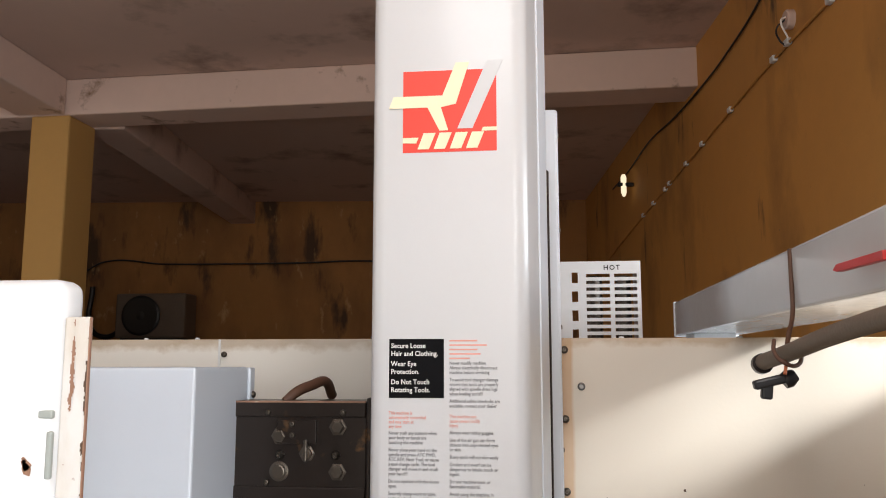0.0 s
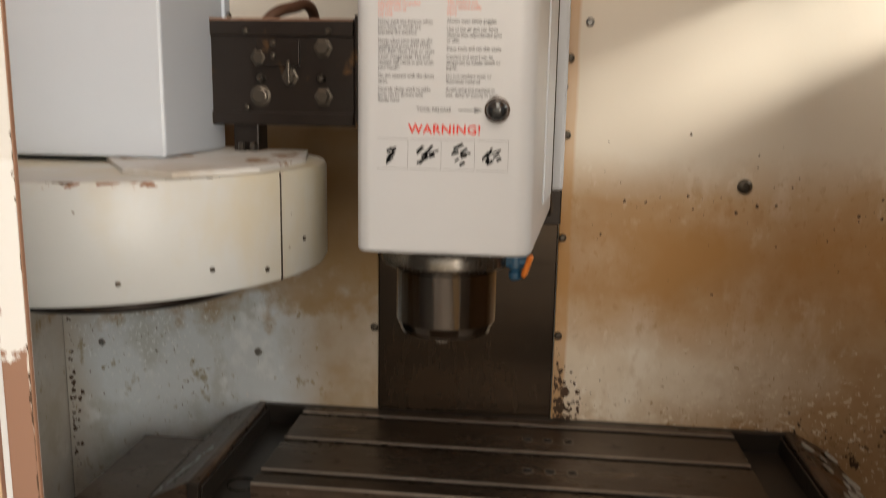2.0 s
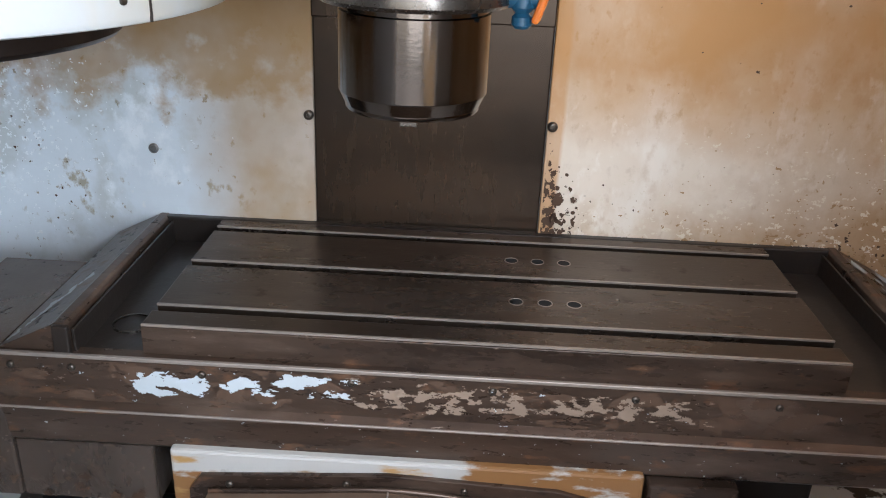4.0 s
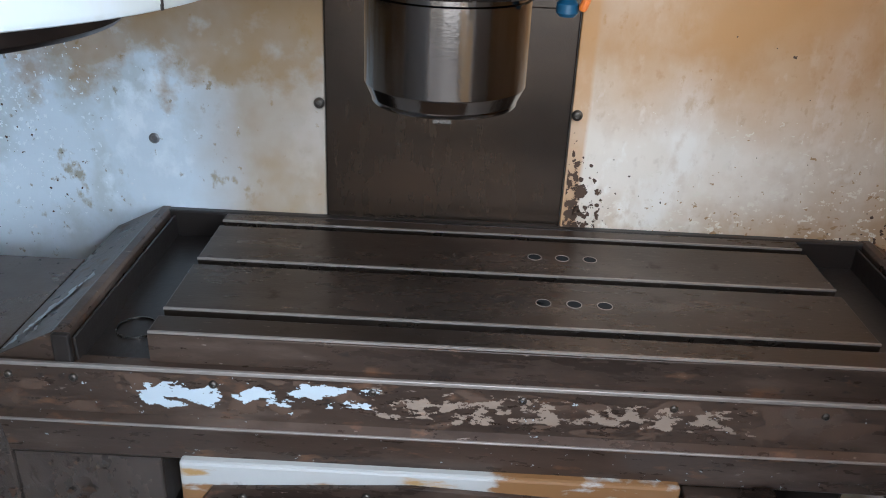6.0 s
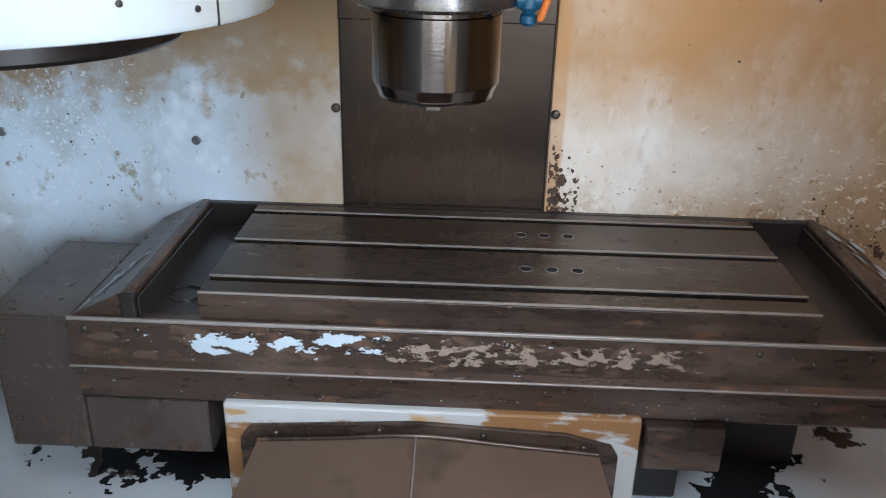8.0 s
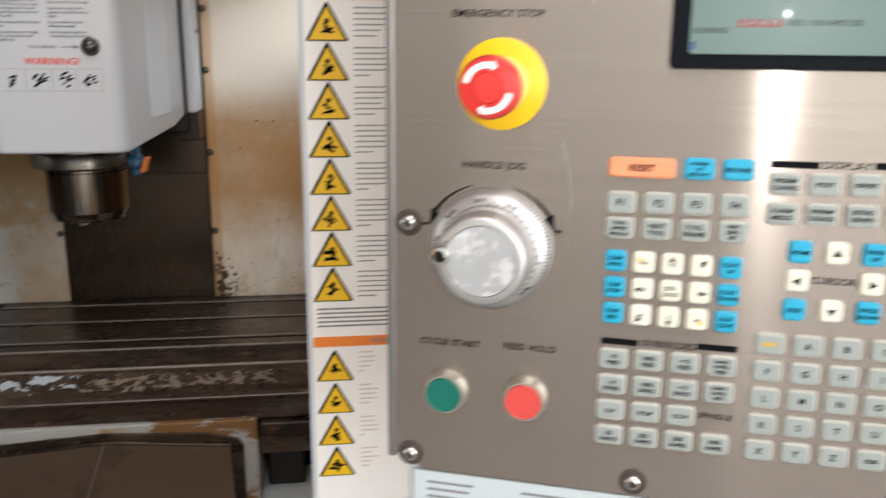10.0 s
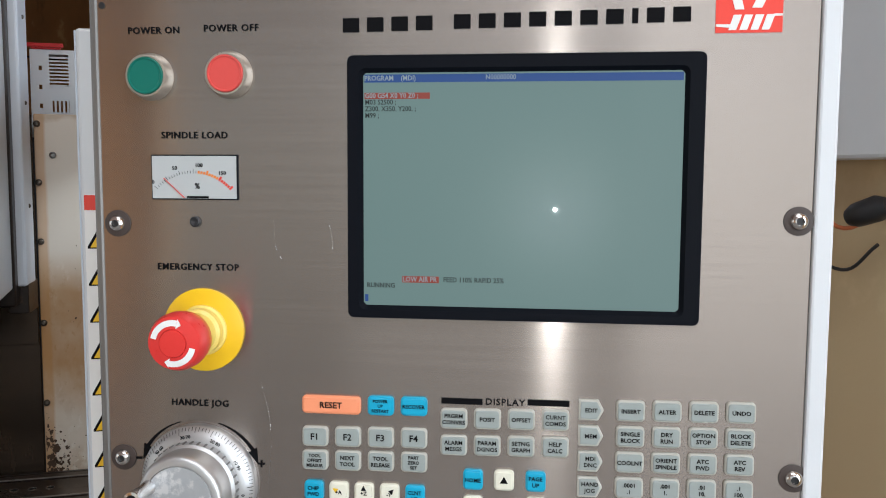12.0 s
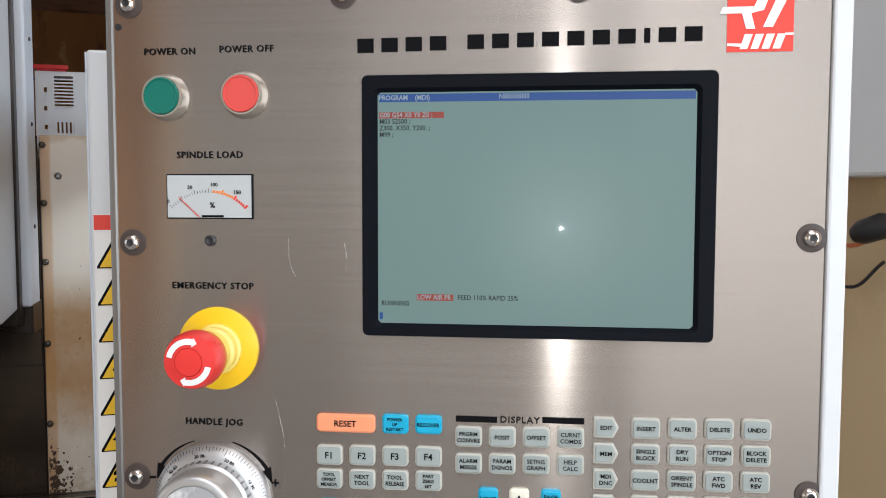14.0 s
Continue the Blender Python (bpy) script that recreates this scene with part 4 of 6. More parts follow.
for xx, zz in ((-0.305, 1.5735), (-0.178, 1.5735), (-0.305, 1.4605), (-0.262, 1.555), (-0.262, 1.537)):
    part("cap_screw", screw(0.005, 0.004), M_BOLT, sb, m=pose(xx, -0.254 if zz not in (1.555, 1.537) else -0.258, zz), smooth=True)
for xx in (-0.284, -0.190):
    part("cap_screw", screw(0.008, 0.009), M_COLLAR, sb, m=pose(xx, -0.250, 1.505), smooth=True)
part("hanger", box(-0.335, -0.295, -0.235, -0.19, 1.392, 1.453, 0.002), M_BLACKSTEEL, sb)
part("hanger_bolt", lathe(((0.007, 0), (0.007, 0.012), (0.005, 0.014)), 6, pose(-0.318, -0.245, 1.393)), M_COLLAR, sb)
part("hanger_bolt", lathe(((0.007, 0), (0.007, 0.012), (0.005, 0.014)), 6, pose(-0.300, -0.245, 1.393)), M_COLLAR, sb)
tagged(tube("hose", [(-0.29, -0.21, 1.588), (-0.275, -0.20, 1.604), (-0.255, -0.17, 1.616), (-0.240, -0.14, 1.622), (-0.236, -0.10, 1.596)], 0.009, M_STRAP), "short dark hose rising from the slide block", "hose")

# ---- table ----
TY, TZ = 0.0, 0.885
tb = thing("machine_table", "oily ground steel table with three slots", "machine table", pose(0, TY, 0))
X0, X1 = -0.287, 0.512
strips = ((-0.338, -0.303), (-0.287, -0.176), (-0.160, -0.057), (-0.041, -0.016))
for a, b in strips:
    st_ = part("table_strip", box(X0, X1, a, b, TZ - 0.018, TZ, 0.0012), M_TABLE, tb)
    # thin bright strip draws the highlight along the strip's front edge
    part("edge_highlight", prism(((X0, TZ - .0022), (X1, TZ - .0022), (X1, TZ + .0004), (X0, TZ + .0004)), a - .0006, a + .0024), M_EDGE, st_)
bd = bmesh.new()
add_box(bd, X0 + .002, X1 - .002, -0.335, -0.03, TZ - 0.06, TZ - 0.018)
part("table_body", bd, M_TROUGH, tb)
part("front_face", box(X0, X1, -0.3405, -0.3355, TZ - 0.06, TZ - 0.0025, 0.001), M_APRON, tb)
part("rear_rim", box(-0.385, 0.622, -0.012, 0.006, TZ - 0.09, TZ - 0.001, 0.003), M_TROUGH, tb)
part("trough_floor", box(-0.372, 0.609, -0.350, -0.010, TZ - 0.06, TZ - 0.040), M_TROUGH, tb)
for sgn, xi in ((-1, -0.366), (1, 0.604)):
    part("end_rim", prism(((xi, TZ - .06), (xi + sgn * .004, TZ - .004), (xi + sgn * .007, TZ), (xi + sgn * .018, TZ), (xi + sgn * 0.022, TZ - .003), (xi + sgn * 0.088, TZ - .036), (xi + sgn * 0.088, TZ - .10)), -0.346, 0.004, 0.0012), M_APRON, tb)
    part("rim_nose", box(min(xi, xi + sgn * .019), max(xi, xi + sgn * .019), -0.353, -0.345, TZ - .05, TZ - .001, .002), M_TROUGH, tb)
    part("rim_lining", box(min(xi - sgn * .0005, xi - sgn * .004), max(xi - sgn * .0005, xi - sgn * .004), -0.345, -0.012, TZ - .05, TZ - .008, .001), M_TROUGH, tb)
part("drain_ring", add_lathe(bmesh.new(), ((0.0220, 0), (0.0235, 0.0), (0.0235, 0.003), (0.0220, 0.003)), 32, pose(-0.327, -0.27, TZ - 0.040), False), M_COLLAR, tb, "steel drain ring", smooth=True)
for hx in (0.142, 0.178, 0.214):
    for hy, rr in ((-0.2315, .0085), (-0.1085, .0085)):
        # flat black disc on the surface stands in for the shade inside the hole
        part("bolt_hole", lathe(((rr, 0.0), (rr, 0.0003)), 24, pose(hx - (0.002 if hy > -.2 else 0), hy, TZ)), M_HOLE, tb, smooth=True)
        part("hole_rim", add_lathe(bmesh.new(), ((rr * 1.10, 0.0), (rr * 1.10, 0.0006), (rr * .98, 0.0006), (rr * .96, 0.0)), 24, pose(hx - (0.002 if hy > -.2 else 0), hy, TZ), False), M_EDGE, tb, smooth=True)

flakes("oil_stain", 0.0, 0.21, -0.285, -0.18, 0.0010, lambda u, v: (u, v, TZ + 0.0003), lambda u, v: -0.06 - ((u - 0.095) / 0.075) ** 2 - ((v + 0.232) / 0.032) ** 2, M_OILMARK, tb, 70, 0.7, 2.2, "dark dried oil marks")
flakes("oil_stain", -0.02, 0.12, -0.15, -0.06, 0.0010, lambda u, v: (u, v, TZ + 0.0003), lambda u, v: -0.22 - ((u - 0.04) / 0.06) ** 2 - ((v + 0.11 - (u - 0.04) * 0.5) / 0.02) ** 2, M_OILMARK, tb, 80, 0.5, 5.2, "dark dried oil marks")

ap = thing("table_apron", "brown oily table apron with flaked white paint", "apron", pose(0, TY, 0))
prof = ((-0.335, 0.849), (-0.352, 0.849), (-0.356, 0.846), (-0.359, 0.792), (-0.368, 0.786), (-0.368, 0.781), (-0.356, 0.775), (-0.348, 0.726), (-0.342, 0.720), (-0.335, 0.720))
bm = bmesh.new()
va = [bm.verts.new((-0.457, y, z)) for y, z in prof]
vb = [bm.verts.new((0.70, y, z)) for y, z in prof]
bm.faces.new(va)
bm.faces.new(vb[::-1])
for k in range(len(prof)):
    j = (k + 1) % len(prof)
    bm.faces.new((va[j], va[k], vb[k], vb[j]))
bmesh.ops.recalc_face_normals(bm, faces=bm.faces)
part("apron_front", bm, M_APRON, ap)
part("apron_end", box(-0.457, -0.450, -0.335, 0.0, 0.725, 0.846, 0.002), M_APRON, ap)
part("apron_lip", box(-0.457, 0.70, -0.3575, -0.3525, 0.8465, 0.8515, 0.001), M_EDGE, ap, "bright top lip")
part("apron_ridge", box(-0.457, 0.70, -0.3695, -0.3665, 0.7835, 0.7865, 0.001), M_EDGE, ap, "bright ridge")
for k, xx in enumerate((-0.435, -0.365, -0.215, -0.045, 0.115, 0.275, 0.435, 0.575, 0.675)):
    part("apron_screw", screw(0.0048, 0.004), M_BOLT, ap, m=pose(xx, -0.3565, 0.835), smooth=True)


# flaked paint on the apron face


def apron_face(u, v):
    return (u, -0.3578 + (v - 0.846) * 0.055, v)


def patch(cx, hw, cz, hh, full):
    return lambda u, v: full - 1.1 * max(abs(u - cx) / hw, abs(v - cz) / hh) ** 4


flakes("paint_flake", -0.32, -0.19, 0.794, 0.842, 0.0008, apron_face, patch(-0.253, 0.054, 0.819, 0.020, 0.26), M_CHIP, ap, 75, 0.45, 2.0, "remains of pale blue-white paint")
flakes("paint_flake", -0.21, -0.02, 0.796, 0.846, 0.0008, apron_face, patch(-0.115, 0.090, 0.827, 0.017, 0.15), M_CHIP, ap, 70, 0.45, 6.0, "remains of pale blue-white paint")
flakes("primer_flake", -0.06, 0.18, 0.794, 0.846, 0.0009, lambda u, v: (u, -0.3576 + (v - 0.846) * 0.055, v), patch(0.060, 0.120, 0.822, 0.022, 0.12), M_CHIPTAN, ap, 110, 0.45, 4.4, "remains of tan primer")
flakes("primer_flake", 0.15, 0.40, 0.794, 0.846, 0.0009, lambda u, v: (u, -0.3576 + (v - 0.846) * 0.055, v), patch(0.265, 0.120, 0.821, 0.018, 0.0), M_CHIPTAN, ap, 120, 0.45, 7.9, "remains of tan primer")
flakes("paint_speck", -0.45, 0.66, 0.728, 0.846, 0.0008, lambda u, v: (u, -0.3579 + (v - 0.846) * 0.055, v) if v > 0.79 else (u, -0.3573 - (v - 0.775) * 0.165, v), lambda u, v: -0.92, M_CHIP, ap, 120, 0.9, 9.3, "tiny specks of pale paint")
flakes("rust_stain", -0.45, 0.66, 0.794, 0.846, 0.0010, lambda u, v: (u, -0.3575 + (v - 0.846) * 0.055, v), lambda u, v: -0.26, M_FLAKE, ap, 45, 0.5, 11.3, "dark rust stains")
fl2 = bmesh.new()
for k in range(16):
    u = k / 15
    x, y = -0.445 + u * 0.040 + rng.gauss(0, .002), -0.335 + u * 0.13
    s_ = rng.uniform(.003, .007)
    fl2.faces.new([fl2.verts.new((x + s_ * rng.uniform(.4, .9) * math.cos(6.283 * i / 7), y + s_ * rng.uniform(.8, 2.0) * math.sin(6.283 * i / 7), 0.8495 + (x + 0.454 + s_ * math.cos(6.283 * i / 7) * .6) * 0.5 + .0016)) for i in range(7)])
for k in range(14):
    x, y, s_ = rng.uniform(0.635, 0.685), rng.uniform(-.33, -.03), rng.uniform(.006, .014)
    fl2.faces.new([fl2.verts.new((x + s_ * rng.uniform(.5, .9) * math.cos(6.283 * i / 9), y + s_ * rng.uniform(1.0, 2.2) * math.sin(6.283 * i / 9), 0.8495 + (0.692 - x - s_ * math.cos(6.283 * i / 9) * .7) * 0.5 + .002)) for i in range(9)])
tagged(part("paint_flake", fl2, M_CHIP, ap, "remains of pale paint on the end"), kind="stuff")

mb = thing("table_drive_cover", "dark oily sheet cover at the end of the table", "cover")
part("cover_body", box(-0.572, -0.459, -0.345, -0.10, 0.634, 0.838, 0.004), M_DRIVE, mb)
part("cover_lid", box(-0.575, -0.459, -0.348, -0.10, 0.8385, 0.845, 0.0015), M_DRIVE, mb)
for zz in (0.68, 0.81):
    part("cover_screw", screw(0.005, 0.004), M_BOLT, mb, m=pose(-0.555, -0.345, zz), smooth=True)
part("cover_skirt", box(-0.4585, -0.287, -0.343, -0.10, 0.634, 0.7195, 0.003), M_DRIVE, mb)
flakes("rust_pit", -0.565, -0.29, 0.637, 0.715, 0.0014, lambda u, v: (u, -0.3456, v), lambda u, v: -0.36 - max(0, v - 0.66) / 0.12, M_FLAKE, mb, 60, 1.0, 2.7, "dark rust pits")
sd = thing("saddle", "white saddle casting with peeling brown edge under the table", "saddle", pose(0, 0.035, -0.022))
part("saddle_front", box(-0.262, 0.300, -0.395, -0.05, 0.56, 0.752, 0.004), M_SADDLE, sd)
arch = [(-0.24, 0.56), (-0.24, 0.700), (-0.225, 0.722), (0.00, 0.737), (0.20, 0.728), (0.262, 0.712), (0.272, 0.695), (0.272, 0.56)]
part("guard_flange", prism(arch, -0.401, -0.394, 0.0015), M_APRON, sd, "oily brown flange")
for xx, zz in ((-0.19, 0.712), (-0.05, 0.722), (0.09, 0.721), (0.225, 0.708)):
    part("flange_screw", screw(0.005, 0.004), M_BOLT, sd, m=pose(xx, -0.401, zz), smooth=True)
sl = bmesh.new()
pts_ = [(-0.215, -0.405, 0.702), (0.0, -0.405, 0.718), (0.245, -0.405, 0.700), (0.31, -0.80, 0.575), (0.0, -0.80, 0.592), (-0.28, -0.80, 0.575)]
top_ = [sl.verts.new(p) for p in pts_]
bot_ = [sl.verts.new((x, y, z - 0.05)) for x, y, z in pts_]
sl.faces.new((top_[0], top_[5], top_[4], top_[1]))
sl.faces.new((top_[1], top_[4], top_[3], top_[2]))
for k in range(6):
    j = (k + 1) % 6
    sl.faces.new((top_[k], top_[j], bot_[j], bot_[k]))
bmesh.ops.recalc_face_normals(sl, faces=sl.faces)
cg = thing("chip_guard", "sloping brown sheet guard in front of the saddle", "guard", pose(0, 0.035, -0.022))
part("guard_sheet", sl, M_SLOPE, cg)
tube("fold_line", [(0.0, -0.406, 0.7192), (0.0, -0.60, 0.6574), (0.0, -0.79, 0.5960)], 0.0012, M_EDGE, cg)
tube("guard_hem", [(-0.215, -0.405, 0.703), (-0.12, -0.405, 0.7095), (0.0, -0.405, 0.719), (0.13, -0.405, 0.7095), (0.245, -0.405, 0.701)], 0.0035, M_APRON, cg)
bc = thing("base_casting", "dark oily machine base below the table", "base casting")
part("casting_body", box(0.305, 0.412, -0.36, -0.06, 0.65, 0.7190, 0.004), M_APRON, bc)
part("casting_leg", box(0.31, 0.39, -0.26, -0.06, 0.52, 0.65, 0.006), M_TROUGH, bc)
part("casting_foot", box(0.412, 0.60, -0.16, -0.06, 0.52, 0.70, 0.006), M_TROUGH, bc)
part("casting_leg", box(-0.43, -0.30, -0.20, -0.06, 0.52, 0.633, 0.006), M_TROUGH, bc)

# ---- front of the enclosure ----
FY = -0.985
ld = thing("door_left", "white sliding door with worn brown edge, pushed open", "door", kind="structure")
part("door_panel", box(-0.98, -0.2355, FY, -0.945, 0.12, 1.722, 0.012, 4), M_WHITE, ld, smooth=True)
part("primer_edge", box(-0.272, -0.238, FY - 0.0012, FY + 0.004, 0.834, 1.47, 0.0006), M_POST, ld, "brown primer edge with peeling paint")
part("door_edge", box(-0.2355, -0.2130, FY + 0.006, FY + 0.011, 0.12, 1.691, 0.002), M_WHITE_RUSTY, ld, "rusty white edge")
part("edge_flange", box(-0.2130, -0.2118, FY + 0.004, FY + 0.0075, 0.834, 1.6905, 0.0004), M_BROWNSTRIP, ld, "bare brown rim")
part("peeling_edge", box(-0.2345, -0.2140, FY + 0.0052, FY + 0.009, 0.834, 1.44, 0.0006), M_POST, ld, "brown edge with peeling paint")
part("lock_barrel", lathe(((0.021, 0), (0.021, 0.004), (0.016, 0.008), (0.015, 0.003), (0.001, 0.003)), 28, pose(-0.300, FY, 1.010, 90)), M_CHROME, ld, smooth=True)
slot = bmesh.new()
add_box(slot, -0.2495, -0.2370, FY - 0.0008, FY + 0.004, 1.610, 1.6165, 0.0015)
add_box(slot, -0.2415, -0.2365, FY - 0.0008, FY + 0.004, 1.563, 1.600, 0.0015)
part("edge_slots", slot, M_KEYGREY, ld)
blotches("rust_spot", [(-0.2565, 1.574, 0.0052), (-0.2560, 1.571, 0.0050), (-0.2585, 1.577, 0.003)], FY - 0.0008, M_BROWNSTRIP, ld)
flakes("rust_chips", -0.2195, -0.2130, 0.85, 1.690, 0.0008, lambda u, v: (u, FY + 0.0047, v), lambda u, v: 0.05 - (-0.2130 - u) / 0.0045, M_FLAKE, ld, 60, 2.0, 1.2, "dark rust along the door rim")
flakes("rust_stain", -0.2300, -0.2215, 1.46, 1.690, 0.0008, lambda u, v: (u, FY + 0.0048, v), lambda u, v: -0.20 - abs(u + 0.2262) / 0.004 + max(0, v - 1.67) / 0.06, M_BROWNSTRIP, ld, 50, 2.0, 3.2, "brown run marks")

rd = thing("door_right", "white door covered by a tall safety label sheet", "door", kind="structure")
part("door_panel", box(0.430, 1.12, FY, -0.945, 0.12, 1.737, 0.004), M_WHITE, rd)
part("door_edge", box(0.4275, 0.430, FY + 0.006, -0.945, 0.12, 1.735, 0.001), M_ATCBOX, rd)
part("edge_slot", box(0.4268, 0.4274, -0.972, -0.962, 1.57, 1.60), M_BOLT, rd)

sill = thing("door_sill", "white sill with chipped brown paint below the doors", "sill", kind="structure")
part("sill_top", box(-0.98, 1.12, -1.06, -0.93, 0.78, 0.832, 0.004), M_SILL, sill)
part("sill_back", box(-0.226, 0.43, -0.929, -0.921, 0.78, 0.836, 0.002), M_SILL, sill, "chipped brown rear lip")
part("front_panel", box(-0.98, 1.12, -1.04, -1.0, 0.10, 0.7795, 0.004), M_WHITE, sill)

# safety label sheet on the right door
LY = FY - 0.0008
lab = thing("safety_label", "white safety label sheet with yellow warning triangles", "label", kind="structure")
LX0, LX1 = 0.434, 0.604
part("sheet", box(LX0, LX1, LY, LY + 0.0006, 0.898, 1.545), M_PAPER, lab)
part("red_band", box(LX0, LX1, LY - 0.0006, LY, 1.527, 1.5445), M_INKRED, lab)
ob_ = part("orange_band", box(LX0, LX1, LY - 0.0006, LY, 1.114, 1.127), M_ORANGEINK, lab)
text("lettering", "WARNING", 0.010, 0.53, 1.1205, M_INKGREY, ob_, y=LY - 0.0009, spacing=1.1)


def pict(parent, cx, cz, seed):
    r = random.Random(seed)
    bm = bmesh.new()
    for j in range(4):
        a = r.uniform(-0.9, 0.9) + (1.57 if j == 0 else 0)
        ln, wd = r.uniform(.004, .008), r.uniform(.0011, .0024)
        ox, oz = cx + r.uniform(-.004, .004), cz + r.uniform(-.005, .004)
        c_, s_ = math.cos(a), math.sin(a)
        bm.faces.new([bm.verts.new((ox + u * c_ * ln - w * s_ * wd, LY - 0.0015, oz + u * s_ * ln + w * c_ * wd)) for u, w in ((-1, -1), (1, -.6), (.9, .8), (-.8, 1))])
    n = 10
    bm.faces.new([bm.verts.new((cx + .0028 * math.cos(6.283 * k / n), LY - 0.0015, cz + .008 + .0028 * math.sin(6.283 * k / n))) for k in range(n)])
    part("pictogram", bm, M_INK, parent)


zs = [1.483 - 0.0441 * k for k in range(8)] + [1.070 - 0.0437 * k for k in range(4)]
for k, zz in enumerate(zs):
    edge = part("warning_triangle", prism(((-0.0235, -0.0015), (0.0235, -0.0015), (0.0235, 0.001), (0.0012, 0.041), (-0.0012, 0.041), (-0.0235, 0.001)), LY - 0.0006, LY - 0.0001), M_INK, lab)
    edge.matrix_basis = pose(0.4600, 0, zz)
    part("yellow_field", prism(((-0.0205, 0.0), (0.0205, 0.0), (0.0, 0.0365)), LY - 0.0011, LY - 0.0004), M_YELLOW, edge)
    pict(edge, 0, 0.0125, 40 + k)
    if k >= 8:
        edge.scale = (0.95, 1, 0.95)
    bm = bmesh.new()
    rows_ = 6 if k < 8 else 5
    for j in range(rows_):
        w = rng.uniform(0.030, 0.056) if j < rows_ - 1 else rng.uniform(0.012, 0.03)
        if k >= 8:
            w *= 0.45
        add_box(bm, 0.490, 0.490 + w, LY - 0.0005, LY - 0.0001, zz + 0.0349 - j * 0.0062, zz + 0.0362 - j * 0.0062)
    part("text_bar", bm, M_INKGREY if k < 8 else M_CEIL, lab)
    cxx = 0.573
    blue_ = k in (1, 3, 5, 7, 8, 9)
    if blue_:
        rs = part("round_sign", lathe(((0.0185, 0), (0.0185, 0.0007)), 36, pose(cxx, LY, zz + 0.018, 90)), M_SIGNBLUE, lab, "blue mandatory sign")
        bm = bmesh.new()
        if k == 8:
            add_box(bm, cxx - .0022, cxx + .0022, LY - .0014, LY - .0008, zz + .014, zz + .029)
            add_box(bm, cxx - .0022, cxx + .0022, LY - .0014, LY - .0008, zz + .007, zz + .0108)
        else:
            add_box(bm, cxx - .009, cxx + .007, LY - .0014, LY - .0008, zz + .016, zz + .026, .0002, 1)
            add_box(bm, cxx - .004, cxx + .010, LY - .0014, LY - .0008, zz + .008, zz + .013, .0002, 1)
        part("sign_mark", bm, M_INKWHITE, rs)
    else:
        rs = part("round_sign", lathe(((0.0185, 0), (0.0185, 0.0007), (0.0150, 0.0007), (0.0150, 0.0003), (0.0003, 0.0003)), 36, pose(cxx, LY, zz + 0.018, 90)), M_INKRED, lab, "red prohibition sign")
        part("sign_field", lathe(((0.0150, 0.0005), (0.0150, 0.00065)), 36, pose(cxx, LY, zz + 0.018, 90)), M_PAPER, rs)
        bm = bmesh.new()
        for j in range(5):
            ox, oz, ww, hh = cxx + rng.uniform(-.006, .006), zz + .018 + rng.uniform(-.007, .007), rng.uniform(.0015, .006), rng.uniform(.001, .004)
            add_box(bm, ox - ww, ox + ww, LY - .0012, LY - .0008, oz - hh, oz + hh)
        part("sign_mark", bm, M_INKGREY, rs)
        part("slash", box(-0.0155, 0.0155, LY - 0.0017, LY - 0.0012, -0.0013, 0.0013), M_INKRED, rs, m=Matrix.Translation((cxx, 0, zz + 0.018)) @ pose(0, 0, 0, 0, 45, 0))
bm = bmesh.new()
for j in range(5):
    add_box(bm, 0.440, 0.440 + rng.uniform(.10, .155), LY - 0.0005, LY - 0.0001, 1.162 - j * 0.0055, 1.164 - j * 0.0055)
add_box(bm, LX0, LX1, LY - 0.0005, LY - 0.0001, 0.8975, 0.8985)
part("text_bar", bm, M_INKGREY, lab)
l2 = thing("second_label", "white label sheet with a blue band on the door", "label", kind="structure")
part("sheet", box(0.610, 0.76, LY, LY + 0.0006, 1.225, 1.60), M_PAPER, l2)
part("blue_band", box(0.610, 0.76, LY - 0.0006, LY, 1.325, 1.341), M_SIGNBLUE, l2)
bm = bmesh.new()
for j in range(14):
    add_box(bm, 0.640, 0.70, LY - 0.0005, LY - 0.0001, 1.355 + j * .012, 1.358 + j * .012)
add_box(bm, 0.610, 0.76, LY - 0.0005, LY - 0.0001, 1.2245, 1.2260)
add_box(bm, 0.6095, 0.6110, LY - 0.0005, LY - 0.0001, 1.2245, 1.60)
part("text_bar", bm, M_INKGREY, l2)

# ---- control pendant ----
PM = pose(0.5160, -1.3699, 0.0015, 0, 0, -21.33)
pend = thing("control_pendant", "control panel with brushed steel face and white housing", "control panel", PM)
part("housing", box(-0.004, 0.512, 0.006, 0.15, 1.10, 1.735, 0.006), M_WHITE, pend, "white sheet metal housing")
part("side_flange", box(0.4995, 0.5125, -0.003, 0.010, 1.155, 1.735, 0.002), M_WHITE, pend)
part("edge_strip", box(-0.0180, -0.0110, -0.0005, 0.10, 1.160, 1.735, 0.002), M_STAINEDGE, pend, "dull steel folded edge")
plate = part("face_plate", prism(((-0.0117, 1.165), (0.012, 1.152), (0.4993, 1.152), (0.4993, 1.735), (-0.0117, 1.735)), 0.0, 0.005, 0.0008), M_STAINLESS, pend, "brushed stainless face plate")
low = part("lower_label", box(0.004, 0.495, 0.0015, 0.0045, 1.04, 1.1505), M_LOWLABEL, pend, "pale label sheet with lines of print")
bm = bmesh.new()
for cx0 in (0.01, 0.085, 0.16, 0.235, 0.31, 0.385):
    for j in range(16):
        add_box(bm, cx0 + .004, cx0 + rng.uniform(.035, .066), 0.0009, 0.0014, 1.1405 - j * .0062, 1.1425 - j * .0062)
part("text_bar", bm, M_INKGREY, low)
